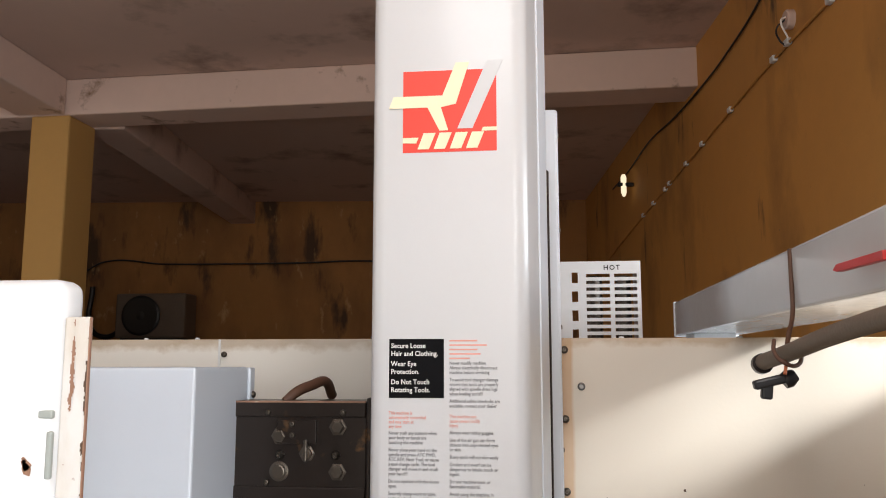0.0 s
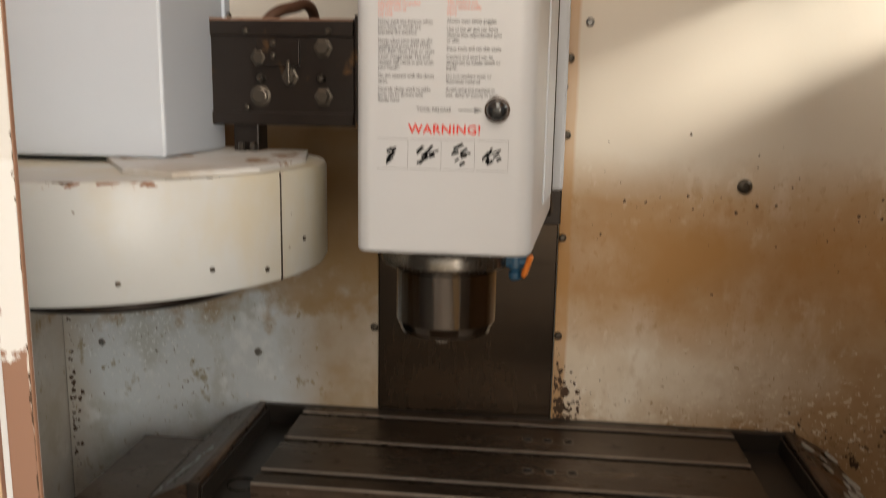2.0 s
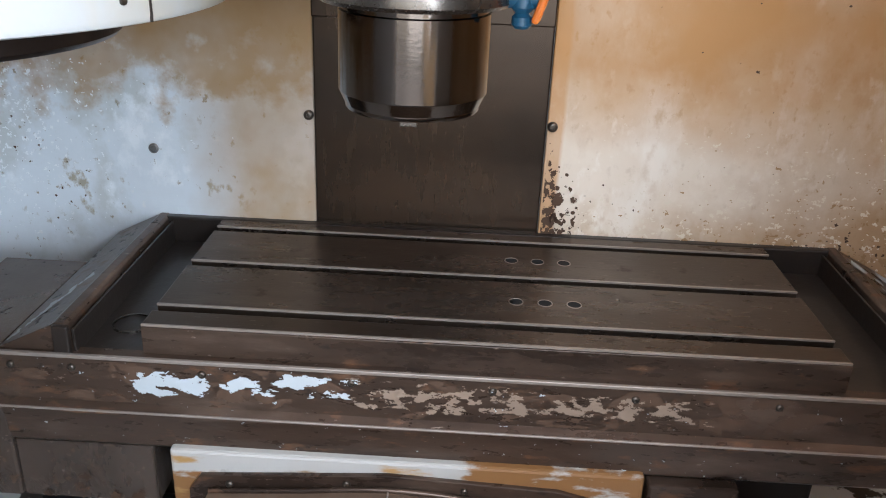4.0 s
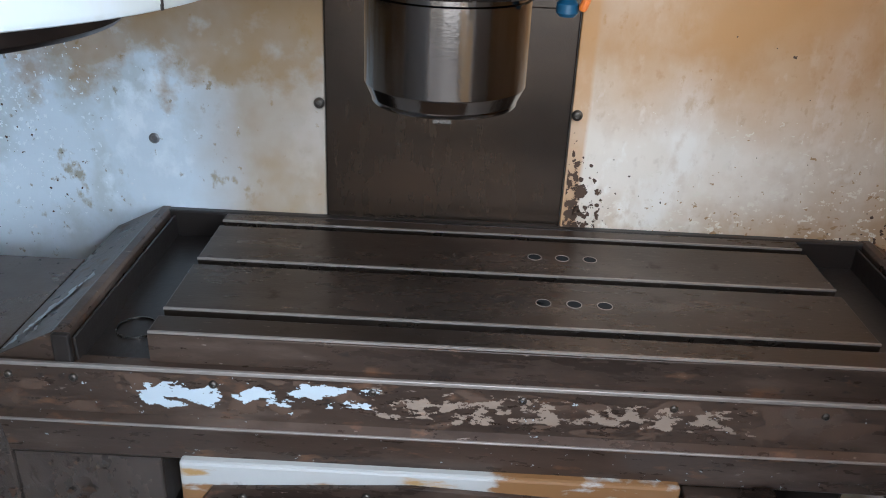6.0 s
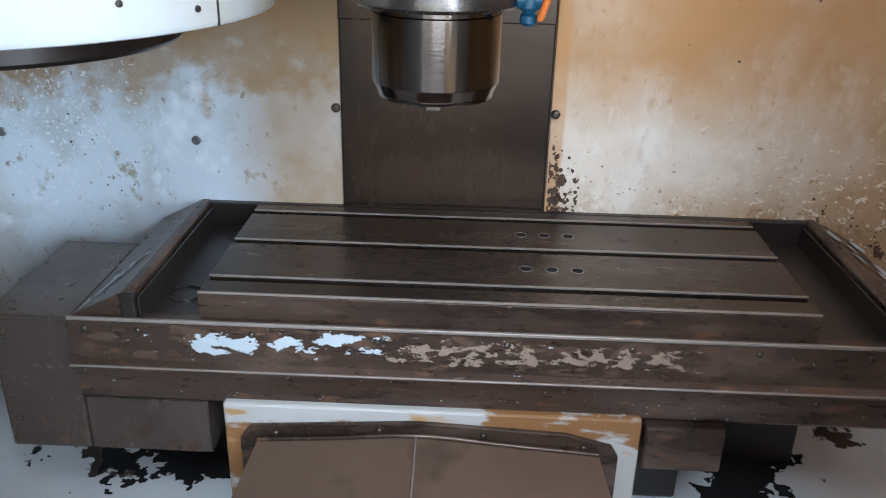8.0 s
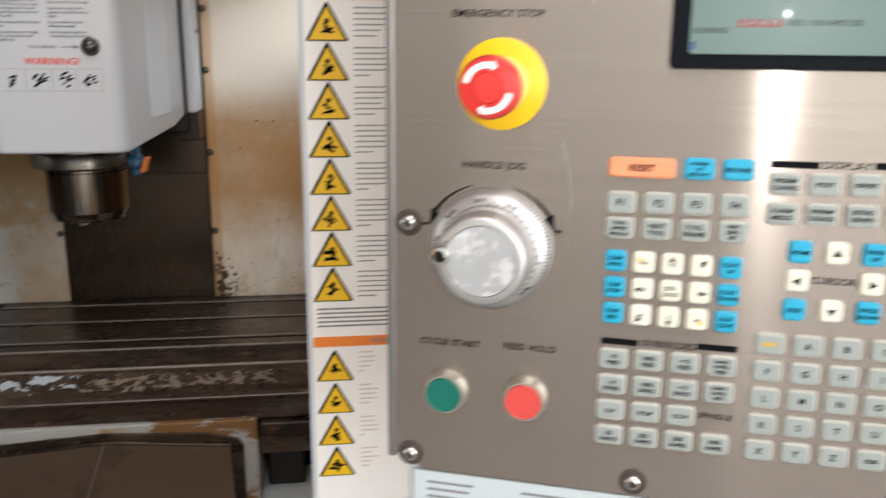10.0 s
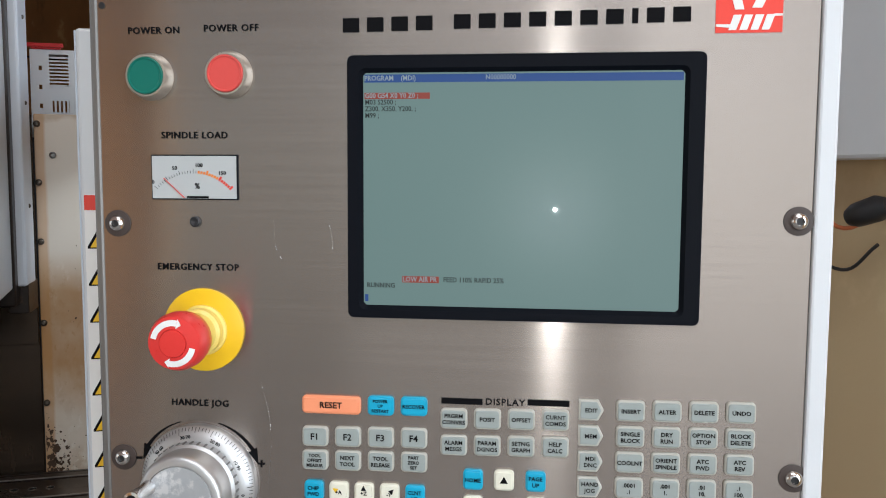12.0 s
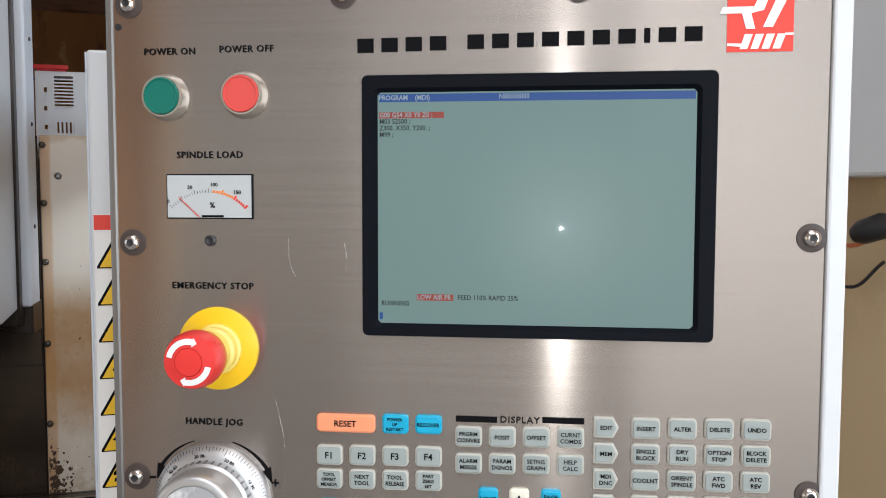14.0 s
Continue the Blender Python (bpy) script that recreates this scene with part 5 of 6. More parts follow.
for u, z in ((0.001, 1.7074), (0.0004, 1.5309), (-0.0002, 1.351), (0.490, 1.7105), (0.490, 1.538), (0.4935, 1.358), (0.163, 1.7105), (0.330, 1.7105), (0.001, 1.1655), (0.172, 1.1640), (0.345, 1.1640), (0.485, 1.1655)):
    wsh = part("plate_screw", lathe(((0.0064, 0.0008), (0.0062, 0.0022), (0.0056, 0.0036), (0.0044, 0.0048), (0.0028, 0.0052), (0.0026, 0.0030), (0.0002, 0.0030)), 20, pose(u, 0, z, 90)), M_CHROME, pend, "chrome socket screw", smooth=True)
    part("socket", lathe(((0.0027, 0.0), (0.0027, 0.0002)), 6, pose(u, -0.0031, z, 90)), M_BLACK, wsh)
    part("washer", lathe(((0.0100, 0), (0.0100, 0.0012), (0.0075, 0.0016)), 20, pose(u, 0, z, 90)), M_WASHER, wsh, smooth=True)


def ptext(body, size, u, z, sx=1.0, material=None, parent=None, **kw):
    return text("lettering", body, size, u, z, material or M_INK, parent or pend, sx=sx, **kw)


for body, size, u, z, sx_ in (("POWER ON", 0.0069, 0.0321, 1.6722, 1.0), ("POWER OFF", 0.0069, 0.0908, 1.6731, 1.0), ("SPINDLE LOAD", 0.0069, 0.0616, 1.5962, 1.0),
                              ("EMERGENCY STOP", 0.0069, 0.0622, 1.4988, 1.0), ("HANDLE JOG", 0.0069, 0.0617, 1.3955, 1.0), ("CYCLE START", 0.0067, 0.0314, 1.2602, 1.0),
                              ("FEED HOLD", 0.0067, 0.0917, 1.2615, 1.0), ("DISPLAY", 0.0067, 0.2918, 1.4045, 1.05), ("CURSOR", 0.0066, 0.2922, 1.3275, 1.0), ("OVERRIDES", 0.0066, 0.1895, 1.2730, 1.0), ("SPINDLE", 0.0056, 0.2255, 1.2225, 1.0)):
    ptext(body, size, u, z, sx_, spacing=1.12)
for u0, u1, z in ((0.2454, 0.2755, 1.4043), (0.3080, 0.3379, 1.4053), (0.1430, 0.1690, 1.2727), (0.2090, 0.2360, 1.2742)):
    part("heading_bar", box(u0, u1, -0.0006, 0.0004, z - .0022, z + .0022), M_INK, pend)
# maker's name as plain bars, emblem as plain shapes
U = 0.1735
for k, w in enumerate((1, 1, 1, 1, 0, 1, 1, 1, 1, 1, 1, 1, .35, 1, 1)):
    if w:
        nb = box(U, U + 0.0118 * w, -0.0006, 0.0004, 1.6688 + k * .00028, 1.6788 + k * .00028)
        part("name_bar", nb, M_INK, pend)
        U += 0.0118 * w + 0.0057
    else:
        U += 0.0093
em = part("emblem", box(0.4306, 0.4742, -0.0007, 0.0003, 1.6647, 1.7080), M_INKRED, pend, "red emblem sticker with white shapes")
for pts3 in (((0.4255, 1.6905), (0.4400, 1.6905), (0.4430, 1.6800), (0.4490, 1.6800), (0.4462, 1.6905), (0.4545, 1.6925), (0.4600, 1.7075), (0.4540, 1.7075), (0.4480, 1.6950), (0.4275, 1.6950)),
             ((0.4540, 1.6810), (0.4605, 1.6810), (0.4735, 1.7078), (0.4660, 1.7078)),
             ((0.4308, 1.6688), (0.4400, 1.6680), (0.4410, 1.6702), (0.4308, 1.6705)), ((0.4680, 1.6755), (0.4740, 1.6755), (0.4740, 1.6770), (0.4686, 1.6770))):
    part("emblem_shape", prism(pts3, -0.0013, -0.0004), M_INKWHITE, em)
for k in range(4):
    xx = 0.4390 + k * 0.0072
    part("emblem_shape", prism(((xx, 1.6665), (xx + 0.0050, 1.6665), (xx + 0.0086, 1.6765), (xx + 0.0032, 1.6765)), -0.0013, -0.0004), M_INKWHITE, em)


M_BUTTONRING = mat("worn_nickel_ring", (0.50, 0.46, 0.40), 0.30, 0.7, 0.12, 60)
M_PALEYELLOW = mat("pale_yellow_plastic", (0.80, 0.62, 0.16), 0.35, 0, 0.05, 40)


def push_button(u, z, cap, name, label):
    u -= 0.003
    b = part(name, lathe(((0.0172, 0), (0.0172, 0.0015), (0.0164, 0.003), (0.0157, 0.0088), (0.0148, 0.0100), (0.0137, 0.0100), (0.0137, 0.006), (0.001, 0.006)), 40, pose(u, 0, z, 90)), M_BUTTONRING, pend, label, smooth=True)
    part("button_cap", lathe(((0.0134, 0.005), (0.0134, 0.0108), (0.0129, 0.0116), (0.0119, 0.0116), (0.0115, 0.0110), (0.001, 0.0110)), 40, pose(u, 0, z, 90)), cap, b, smooth=True)


push_button(0.0325, 1.6388, M_GREENBTN, "push_button", "green push button in a pale ring")
push_button(0.0925, 1.6398, M_REDBTN, "push_button", "red push button in a pale ring")
push_button(0.0320, 1.2215, M_GREENBTN, "push_button", "green push button in a pale ring")
push_button(0.0925, 1.2225, M_REDBTN, "push_button", "red push button in a pale ring")

# load meter
meter = part("load_meter", box(0.0281, 0.0947, -0.0016, 0.004, 1.5490, 1.5822, 0.0006), M_BEZEL, pend, "analogue load meter with red needle")
part("meter_face", box(0.0292, 0.0937, -0.0022, -0.0014, 1.5500, 1.5812), M_METERFACE, meter)
mt = bmesh.new()
my = bmesh.new()
mr_ = bmesh.new()
CXM, CZM, RM = 0.0610, 1.5330, 0.0380
for k in range(31):
    f = k / 30
    a = math.radians(138 - 96 * f)
    L_ = 0.0035 if k % 5 == 0 else 0.002
    tgt = mt if f < .56 else (my if f < .82 else mr_)
    c_, s_ = math.cos(a), math.sin(a)
    w = 0.00018 if f < .56 else 0.0008
    tgt.faces.new([tgt.verts.new((CXM + r * c_ - o * s_, -0.0025, CZM + (r * s_ + o * c_) * 0.96)) for r, o in ((RM - .001, -w), (RM - .001, w), (RM - .001 + L_, w), (RM - .001 + L_, -w))])
part("scale_marks", mt, M_INK, meter)
part("scale_marks", my, M_ORANGEINK, meter)
part("scale_marks", mr_, M_INKRED, meter)
for lb, f in (("0", .02), ("50", .30), ("100", .56), ("150", .82)):
    a = math.radians(138 - 96 * f)
    text("lettering", lb, 0.0040, CXM + (RM + .0052) * math.cos(a), CZM + (RM + .0052) * math.sin(a) * .96, M_INK, meter, y=-0.0025)
text("lettering", "%", 0.0060, 0.0640, 1.5590, M_INK, meter, y=-0.0025)
part("needle", prism(((0.0380, 1.5648), (0.0384, 1.5651), (0.0545, 1.5504), (0.0537, 1.5504)), -0.0031, -0.0027), M_INKRED, meter)
part("needle_stop", box(0.0560, 0.0725, -0.0031, -0.0021, 1.5503, 1.5518), M_INK, meter)
part("adjust_screw", lathe(((0.0040, 0), (0.0040, 0.002), (0.003, 0.0025), (0.0005, 0.0015)), 16, pose(0.0612, 0, 1.5328, 90)), M_BLACK, pend, smooth=True)
part("panel_dot", lathe(((0.0025, 0), (0.0025, 0.0006)), 12, pose(-0.0075, 0, 1.691, 90)), M_BLACK, pend)

# emergency stop
es_ = part("emergency_stop", lathe(((0.0312, 0), (0.0312, 0.0022), (0.0300, 0.003), (0.0005, 0.003)), 56, pose(0.0662, 0, 1.4520, 90)), M_YELLOW, pend, "red mushroom stop button on a yellow disc", smooth=True)
part("collar", lathe(((0.0190, 0.0028), (0.0188, 0.005), (0.0172, 0.006), (0.0172, 0.013), (0.0160, 0.014), (0.0150, 0.015), (0.0150, 0.030), (0.0130, 0.031)), 40, pose(0.0662, 0, 1.4520, 90)), M_PALEYELLOW, es_, "pale yellow stepped collar", smooth=True)
part("mushroom_head", lathe(((0.0140, 0.028), (0.0192, 0.033), (0.0205, 0.040), (0.0203, 0.048), (0.0184, 0.053), (0.0100, 0.0545), (0.0097, 0.0538), (0.0094, 0.0552), (0.0005, 0.0556)), 48, pose(0.0662, 0, 1.4520, 90)), M_ESTOP, es_, smooth=True)
for st in (28, 208):
    bm = bmesh.new()
    inner, outer = [], []
    for k in range(13):
        a = math.radians(st + 50 + k * 7.5)
        inner.append(bm.verts.new((0.0662 + 0.0122 * math.cos(a), -0.0547, 1.4520 + 0.0122 * math.sin(a))))
        outer.append(bm.verts.new((0.0662 + 0.0164 * math.cos(a), -0.0543, 1.4520 + 0.0164 * math.sin(a))))
    for k in range(12):
        bm.faces.new((inner[k], inner[k + 1], outer[k + 1], outer[k]))
    a = math.radians(st + 50 - 14)
    tip = bm.verts.new((0.0662 + 0.0143 * math.cos(a), -0.0546, 1.4520 + 0.0143 * math.sin(a)))
    a = math.radians(st + 50)
    p1 = bm.verts.new((0.0662 + 0.0106 * math.cos(a), -0.0548, 1.4520 + 0.0106 * math.sin(a)))
    p2 = bm.verts.new((0.0662 + 0.0175 * math.cos(a), -0.0540, 1.4520 + 0.0175 * math.sin(a)))
    bm.faces.new((tip, p1, p2))
    part("turn_arrow", bm, M_INKWHITE, es_, "white turn arrow")

# handle jog wheel
WX, WZ = 0.0610, 1.3350
WM = pose(WX, 0, WZ, 90)
jw = part("jog_wheel", lathe(((0.0450, 0), (0.0450, 0.0045), (0.0442, 0.0060), (0.0360, 0.0125), (0.0345, 0.0125), (0.001, 0.0125)), 96, WM), M_SILVER, pend, "aluminium jog wheel with crank knob", smooth=True)
grip = [(0.0342, 0.0120), (0.0342, 0.0185), (0.0332, 0.0195)]
grip += [(0.0322, 0.0205), (0.0322, 0.0350), (0.0310, 0.0385), (0.0292, 0.0398), (0.0252, 0.0398), (0.0249, 0.0388), (0.0246, 0.0395), (0.0005, 0.0395)]
part("wheel_hub", lathe(grip, 72, WM), M_SILVER, jw, smooth=True)
worn = mat("worn_wheel_disc", (0.50, 0.52, 0.54), 0.45, 0.6, 0.18, 40, 0.1, 200, stains=(((0.74, 0.74, 0.74), 55, 0.56, 0.03, (1, 1, 1), .5),))
part("wheel_disc", lathe(((0.0244, 0.0390), (0.0244, 0.0399), (0.0005, 0.0399)), 48, WM), worn, jw, "worn disc set in the wheel face")
kn = bmesh.new()
for k in range(40):
    a = 2 * math.pi * k / 40
    add_box(kn, -0.0009, 0.0009, -0.0006, 0.0006, 0.0128, 0.0182)
    m_k = WM @ Matrix.Rotation(a, 4, "Z") @ Matrix.Translation((0.0342, 0, 0))
    bmesh.ops.transform(kn, matrix=m_k, verts=kn.verts[-8:])
tagged(part("grip_ribs", kn, M_STAINEDGE, jw), kind="stuff")
wt = bmesh.new()
for k in range(100):
    a = 2 * math.pi * k / 100
    c_, s_ = math.cos(a), math.sin(a)
    L_ = 0.0042 if k % 10 == 0 else (0.0034 if k % 5 == 0 else 0.0024)
    wt.faces.new([wt.verts.new((WX + r * c_ - o * s_, -0.0062 - (0.0442 - r) * 0.79 - 0.0002, WZ + r * s_ + o * c_)) for r, o in ((.0438 - L_, -.0002), (.0438 - L_, .0002), (.0438, .0002), (.0438, -.0002))])
tagged(part("wheel_mark", wt, M_INK, jw), kind="stuff")
for deg, lb in ((172, "50 50"), (136, "40 60"), (100, "30 70"), (64, "20 80"), (28, "10 90"), (-8, "0"), (-44, "90 10")):
    a = math.radians(deg)
    tx = text("lettering", lb, 0.0036, 0, 0, M_INK, jw)
    tx.matrix_basis = Matrix.Translation((WX + 0.0377 * math.cos(a), -0.0119, WZ + 0.0377 * math.sin(a))) @ Matrix.Rotation(math.radians(90 - deg), 4, "Y") @ FACE
part("crank_knob", lathe(((0.0056, 0), (0.0050, 0.004), (0.0046, 0.010), (0.0056, 0.017), (0.0062, 0.022), (0.0060, 0.025), (0.0040, 0.0255), (0.0036, 0.022), (0.0002, 0.022)), 24, pose(WX - 0.0225, -0.0392, WZ + 0.0085, 90)), M_CHROME, jw, "chrome crank knob", smooth=True)
part("knob_hole", lathe(((0.0036, 0), (0.0036, 0.0003)), 16, pose(WX - 0.0225, -0.0614, WZ + 0.0085, 90)), M_HOLE, jw)
for sgn in (-1, 1):
    bm = bmesh.new()
    inner, outer = [], []
    for k in range(15):
        a = math.radians(90 + sgn * (18 + k * 2.9))
        inner.append(bm.verts.new((0.0610 + 0.0475 * math.cos(a), -0.0005, 1.3350 + 0.0475 * math.sin(a))))
        outer.append(bm.verts.new((0.0610 + (0.0480 + .0022 * k / 14) * math.cos(a), -0.0005, 1.3350 + (0.0480 + .0022 * k / 14) * math.sin(a))))
    for k in range(14):
        bm.faces.new((inner[k], inner[k + 1], outer[k + 1], outer[k]))
    a = math.radians(90 + sgn * 72)
    tip = bm.verts.new((0.0610 + 0.0480 * math.cos(a), -0.0005, 1.3350 + 0.0480 * math.sin(a)))
    a = math.radians(90 + sgn * 58)
    bm.faces.new((tip, bm.verts.new((0.0610 + 0.0450 * math.cos(a), -0.0005, 1.3350 + 0.0450 * math.sin(a))), bm.verts.new((0.0610 + 0.0525 * math.cos(a), -0.0005, 1.3350 + 0.0525 * math.sin(a)))))
    part("arc_arrow", bm, M_INK, pend)
ptext("-", 0.014, 0.0120, 1.3520, 1.3)
ptext("+", 0.011, 0.1090, 1.3500, 1.0)

# screen
B0, B1, C0, C1 = 0.1763, 0.4262, 1.4640, 1.6530
S0, S1, T0, T1 = 0.1893, 0.4107, 1.4748, 1.6392
bz = bmesh.new()
ring = []
for (x0, x1, z0, z1, yy) in ((B0, B1, C0, C1, 0.0), (B0 + .001, B1 - .001, C0 + .001, C1 - .001, -0.0045), (S0 - .004, S1 + .004, T0 - .004, T1 + .004, -0.0045), (S0 - .001, S1 + .001, T0 - .001, T1 + .001, -0.0006)):
    ring.append([bz.verts.new((x, yy, z)) for x, z in ((x0, z0), (x1, z0), (x1, z1), (x0, z1))])
for a, b in zip(ring, ring[1:]):
    for k in range(4):
        bz.faces.new((a[k], a[(k + 1) % 4], b[(k + 1) % 4], b[k]))
bmesh.ops.recalc_face_normals(bz, faces=bz.faces)
bmesh.ops.bevel(bz, geom=[e for e in bz.edges if abs(e.verts[0].co.y - e.verts[1].co.y) > .003], offset=0.004, segments=3, profile=.5, affect="EDGES")
scr = part("display", bz, M_BEZEL, pend, "lit display in a dark bezel")
glass = part("screen", box(S0 - .001, S1 + .001, -0.0012, -0.0003, T0 - .001, T1 + .001), M_SCREEN, scr, "pale green-grey lit screen")
part("title_bar", box(S0, S1, -0.0016, -0.0013, T1 - 0.0058, T1 - .0002), M_SCRBLUE, scr)
part("highlight_bar", box(S0, S0 + 0.0470, -0.0016, -0.0013, 1.6218, 1.6262), M_SCRRED, scr)
part("highlight_bar", box(0.2166, 0.2433, -0.0016, -0.0013, 1.4907, 1.4953), M_SCRRED, scr)
part("cursor_block", box(S0, S0 + 0.0024, -0.0016, -0.0013, 1.4765, 1.4815), M_SCRBLUE, scr)
for body, u, z, m_ in (("PROGRAM    (MDI)", S0, 1.6362, M_SCRPALE), ("N00000000", 0.2755, 1.6365, M_SCRPALE), ("G00 G54 X0 Y0 Z0 ;", S0 + .0004, 1.6240, M_SCRPALE), ("M03 S2500 ;", S0 + .0004, 1.6194, M_SCRTEXT),
                       ("Z300. X350. Y200. ;", S0 + .0004, 1.6147, M_SCRTEXT), ("M99 ;", S0 + .0004, 1.6100, M_SCRTEXT), ("LOW AIR PR", 0.2170, 1.4930, M_SCRPALE), ("FEED 110% RAPID 25%", 0.2465, 1.4931, M_SCRTEXT), ("RUNNING", 0.1908, 1.4883, M_SCRTEXT)):
    text("lettering", body, 0.0050, u, z, m_, scr, y=-0.0019, align="LEFT", sx=.88, spacing=1.02)

# keys
CAPS = {}


def rounded(w, h, r, y0, y1, bev):
    """A plate with round corners, its front edge eased."""
    ring = []
    for cx, cz, a0 in ((w / 2 - r, h / 2 - r, 0), (-w / 2 + r, h / 2 - r, 90), (-w / 2 + r, -h / 2 + r, 180), (w / 2 - r, -h / 2 + r, 270)):
        for k in range(4):
            a = radians(a0 + 30 * k)
            ring.append((cx + r * math.cos(a), cz + r * math.sin(a)))
    bm = bmesh.new()
    loops = [[bm.verts.new((x * f, y, z * g)) for x, z in ring] for y, f, g in ((y1, 1, 1), (y0 + bev, 1, 1), (y0, 1 - 2 * bev / w, 1 - 2 * bev / h))]
    for a, b in zip(loops, loops[1:]):
        for k in range(16):
            bm.faces.new((a[k], a[(k + 1) % 16], b[(k + 1) % 16], b[k]))
    bm.faces.new(loops[-1])
    bmesh.ops.recalc_face_normals(bm, faces=bm.faces)
    return bm



def key(u, z, kind, legend="", w=0.0195, h=0.0150, size=0.0042, ink=None):
    k = (kind, w, h)
    if k not in CAPS:
        if kind == "point":
            rim = prism(((-w / 2, -h / 2), (w * .28, -h / 2), (w / 2, 0), (w * .28, h / 2), (-w / 2, h / 2)), -0.0032, 0.0, 0.0007)
            top = prism(((-w / 2 + .0014, -h / 2 + .0014), (w * .28 - .0008, -h / 2 + .0014), (w / 2 - .0018, 0), (w * .28 - .0008, h / 2 - .0014), (-w / 2 + .0014, h / 2 - .0014)), -0.0040, -0.0025, 0.0005)
        else:
            rim = rounded(w, h, 0.0030, -0.0030, 0.0, 0.0006)
            top = rounded(w - .0024, h - .0024, 0.0020, -0.0040, -0.0028, 0.0004)
        mats = {"grey": M_KEYGREY, "point": M_KEYGREY, "blue": M_KEYBLUE, "cream": M_KEYCREAM, "orange": M_KEYORANGE}
        a = part("key", rim, M_KEYRIM if kind in ("grey", "point") else mats[kind], pend)
        b = part("key_top", top, mats[kind], a)
        CAPS[k] = (a.data, b.data)
    else:
        a = new("key", CAPS[k][0])
        a.parent = pend
        b = new("key_top", CAPS[k][1])
        b.parent = a
    a.matrix_basis = pose(u, 0, z)
    if legend:
        rows = legend.split("/")
        cu_size = size if len(rows) < 3 else size * .8
        for j, row in enumerate(rows):
            sq = min(1.0, (w - .0035) / max(.001, len(row) * cu_size * 0.60))
            text("legend", row, cu_size, 0, ((len(rows) - 1) / 2 - j) * cu_size * 1.12, ink or M_INK, a, y=-0.0043, sx=sq, depth=0.0002)
    return a


key(0.1637, 1.3985, "orange", "RESET", 0.0440, 0.0135, 0.0064)
key(0.2008, 1.3992, "blue", "POWER/UP/RESTART", 0.0195, 0.0145, 0.0040)
key(0.2255, 1.3996, "blue", "RECOVER", 0.0195, 0.0140, 0.0040)
for k in range(4):
    key(0.1514 + .0247 * k, 1.3743 + .0005 * k, "grey", "F%d" % (k + 1), size=0.0068)
    key(0.1512 + .0248 * k, 1.3563 + .0005 * k, "grey", ("TOOL/OFFSET/MEASUR", "NEXT/TOOL", "TOOL/RELEASE", "PART/ZERO/SET")[k])
for j in range(3):
    for k in range(5):
        lg = (("CHIP/FWD", "+A", "+Z", "-Y", "CLNT/UP"), ("CHIP/STOP", "+X", "JOG/LOCK", "-X", "CLNT/DOWN"), ("CHIP/REV", "+Y", "-Z", "-A", "AUX/CLNT"))[j][k]
        u, z = 0.1500 + .0191 * k, 1.3328 - .0192 * j
        kk = key(u, z, "blue" if k in (0, 4) else "cream", lg, 0.0145, 0.0150, 0.0040)
        if k in (1, 2, 3) and lg != "JOG/LOCK":
            ang = {"+Z": 90, "-Z": 270, "+X": 180, "-X": 0, "-Y": 45, "+Y": 225, "+A": 150, "-A": 330}[lg]
            a = math.radians(ang)
            ox, oz = math.cos(a) * .0026, math.sin(a) * .0036
            bm = bmesh.new()
            bm.faces.new([bm.verts.new((ox + .0026 * math.cos(a + o), -0.0043, oz + .0026 * math.sin(a + o))) for o in (0, 2.2, -2.2)])
            part("arrow", bm, M_YELLOW if "A" in lg else M_INK, kk)
for j in range(2):
    for k in range(4):
        key(0.2549 + .0244 * k, 1.3917 - .0198 * j + .0006 * k, "grey", (("PRGRM/CONVRS", "POSIT", "OFFSET", "CURNT/COMDS"), ("ALARM/MESGS", "PARAM/DGNOS", "SETNG/GRAPH", "HELP/CALC"))[j][k])
for u, z, lg, kd, ang in ((0.2692, 1.3468, "HOME", "blue", None), (0.2918, 1.3473, "", "cream", 90), (0.3146, 1.3475, "PAGE/UP", "blue", None), (0.2692, 1.3270, "", "cream", 180),
                          (0.3149, 1.3278, "", "cream", 0), (0.2692, 1.3068, "END", "blue", None), (0.2922, 1.3076, "", "cream", 270), (0.3150, 1.3080, "PAGE/DOWN", "blue", None)):
    kk = key(u, z, kd, lg, 0.0145, 0.0150, 0.0042)
    if ang is not None:
        a = math.radians(ang)
        bm = bmesh.new()
        bm.faces.new([bm.verts.new((.0034 * math.cos(a + o), -0.0043, .0034 * math.sin(a + o))) for o in (0, 2.1, -2.1)])
        part("arrow", bm, M_INK, kk)
for j, lg in enumerate(("EDIT", "MEM", "MDI/DNC", "HAND/JOG", "ZERO/RET", "LIST/PROG")):
    key(0.3532, 1.4020 - .0188 * j, "point", lg, 0.0178, 0.0150)
for j, row in enumerate((("INSERT", "ALTER", "DELETE", "UNDO"), ("SINGLE/BLOCK", "DRY/RUN", "OPTION/STOP", "BLOCK/DELETE"), ("COOLNT", "ORIENT/SPINDLE", "ATC/FWD", "ATC/REV"),
                         (".0001/.1", ".001/1.", ".01/10.", ".1/100."), ("ALL", "ORIGIN", "SINGL", "HOME/G28"), ("SELECT/PROG", "SEND", "RECV", "ERASE/PROG"))):
    for k, lg in enumerate(row):
        key(0.3808 + .0252 * k, 1.4022 - .0187 * j + .0005 * k, "grey", lg, 0.0200, 0.0150)
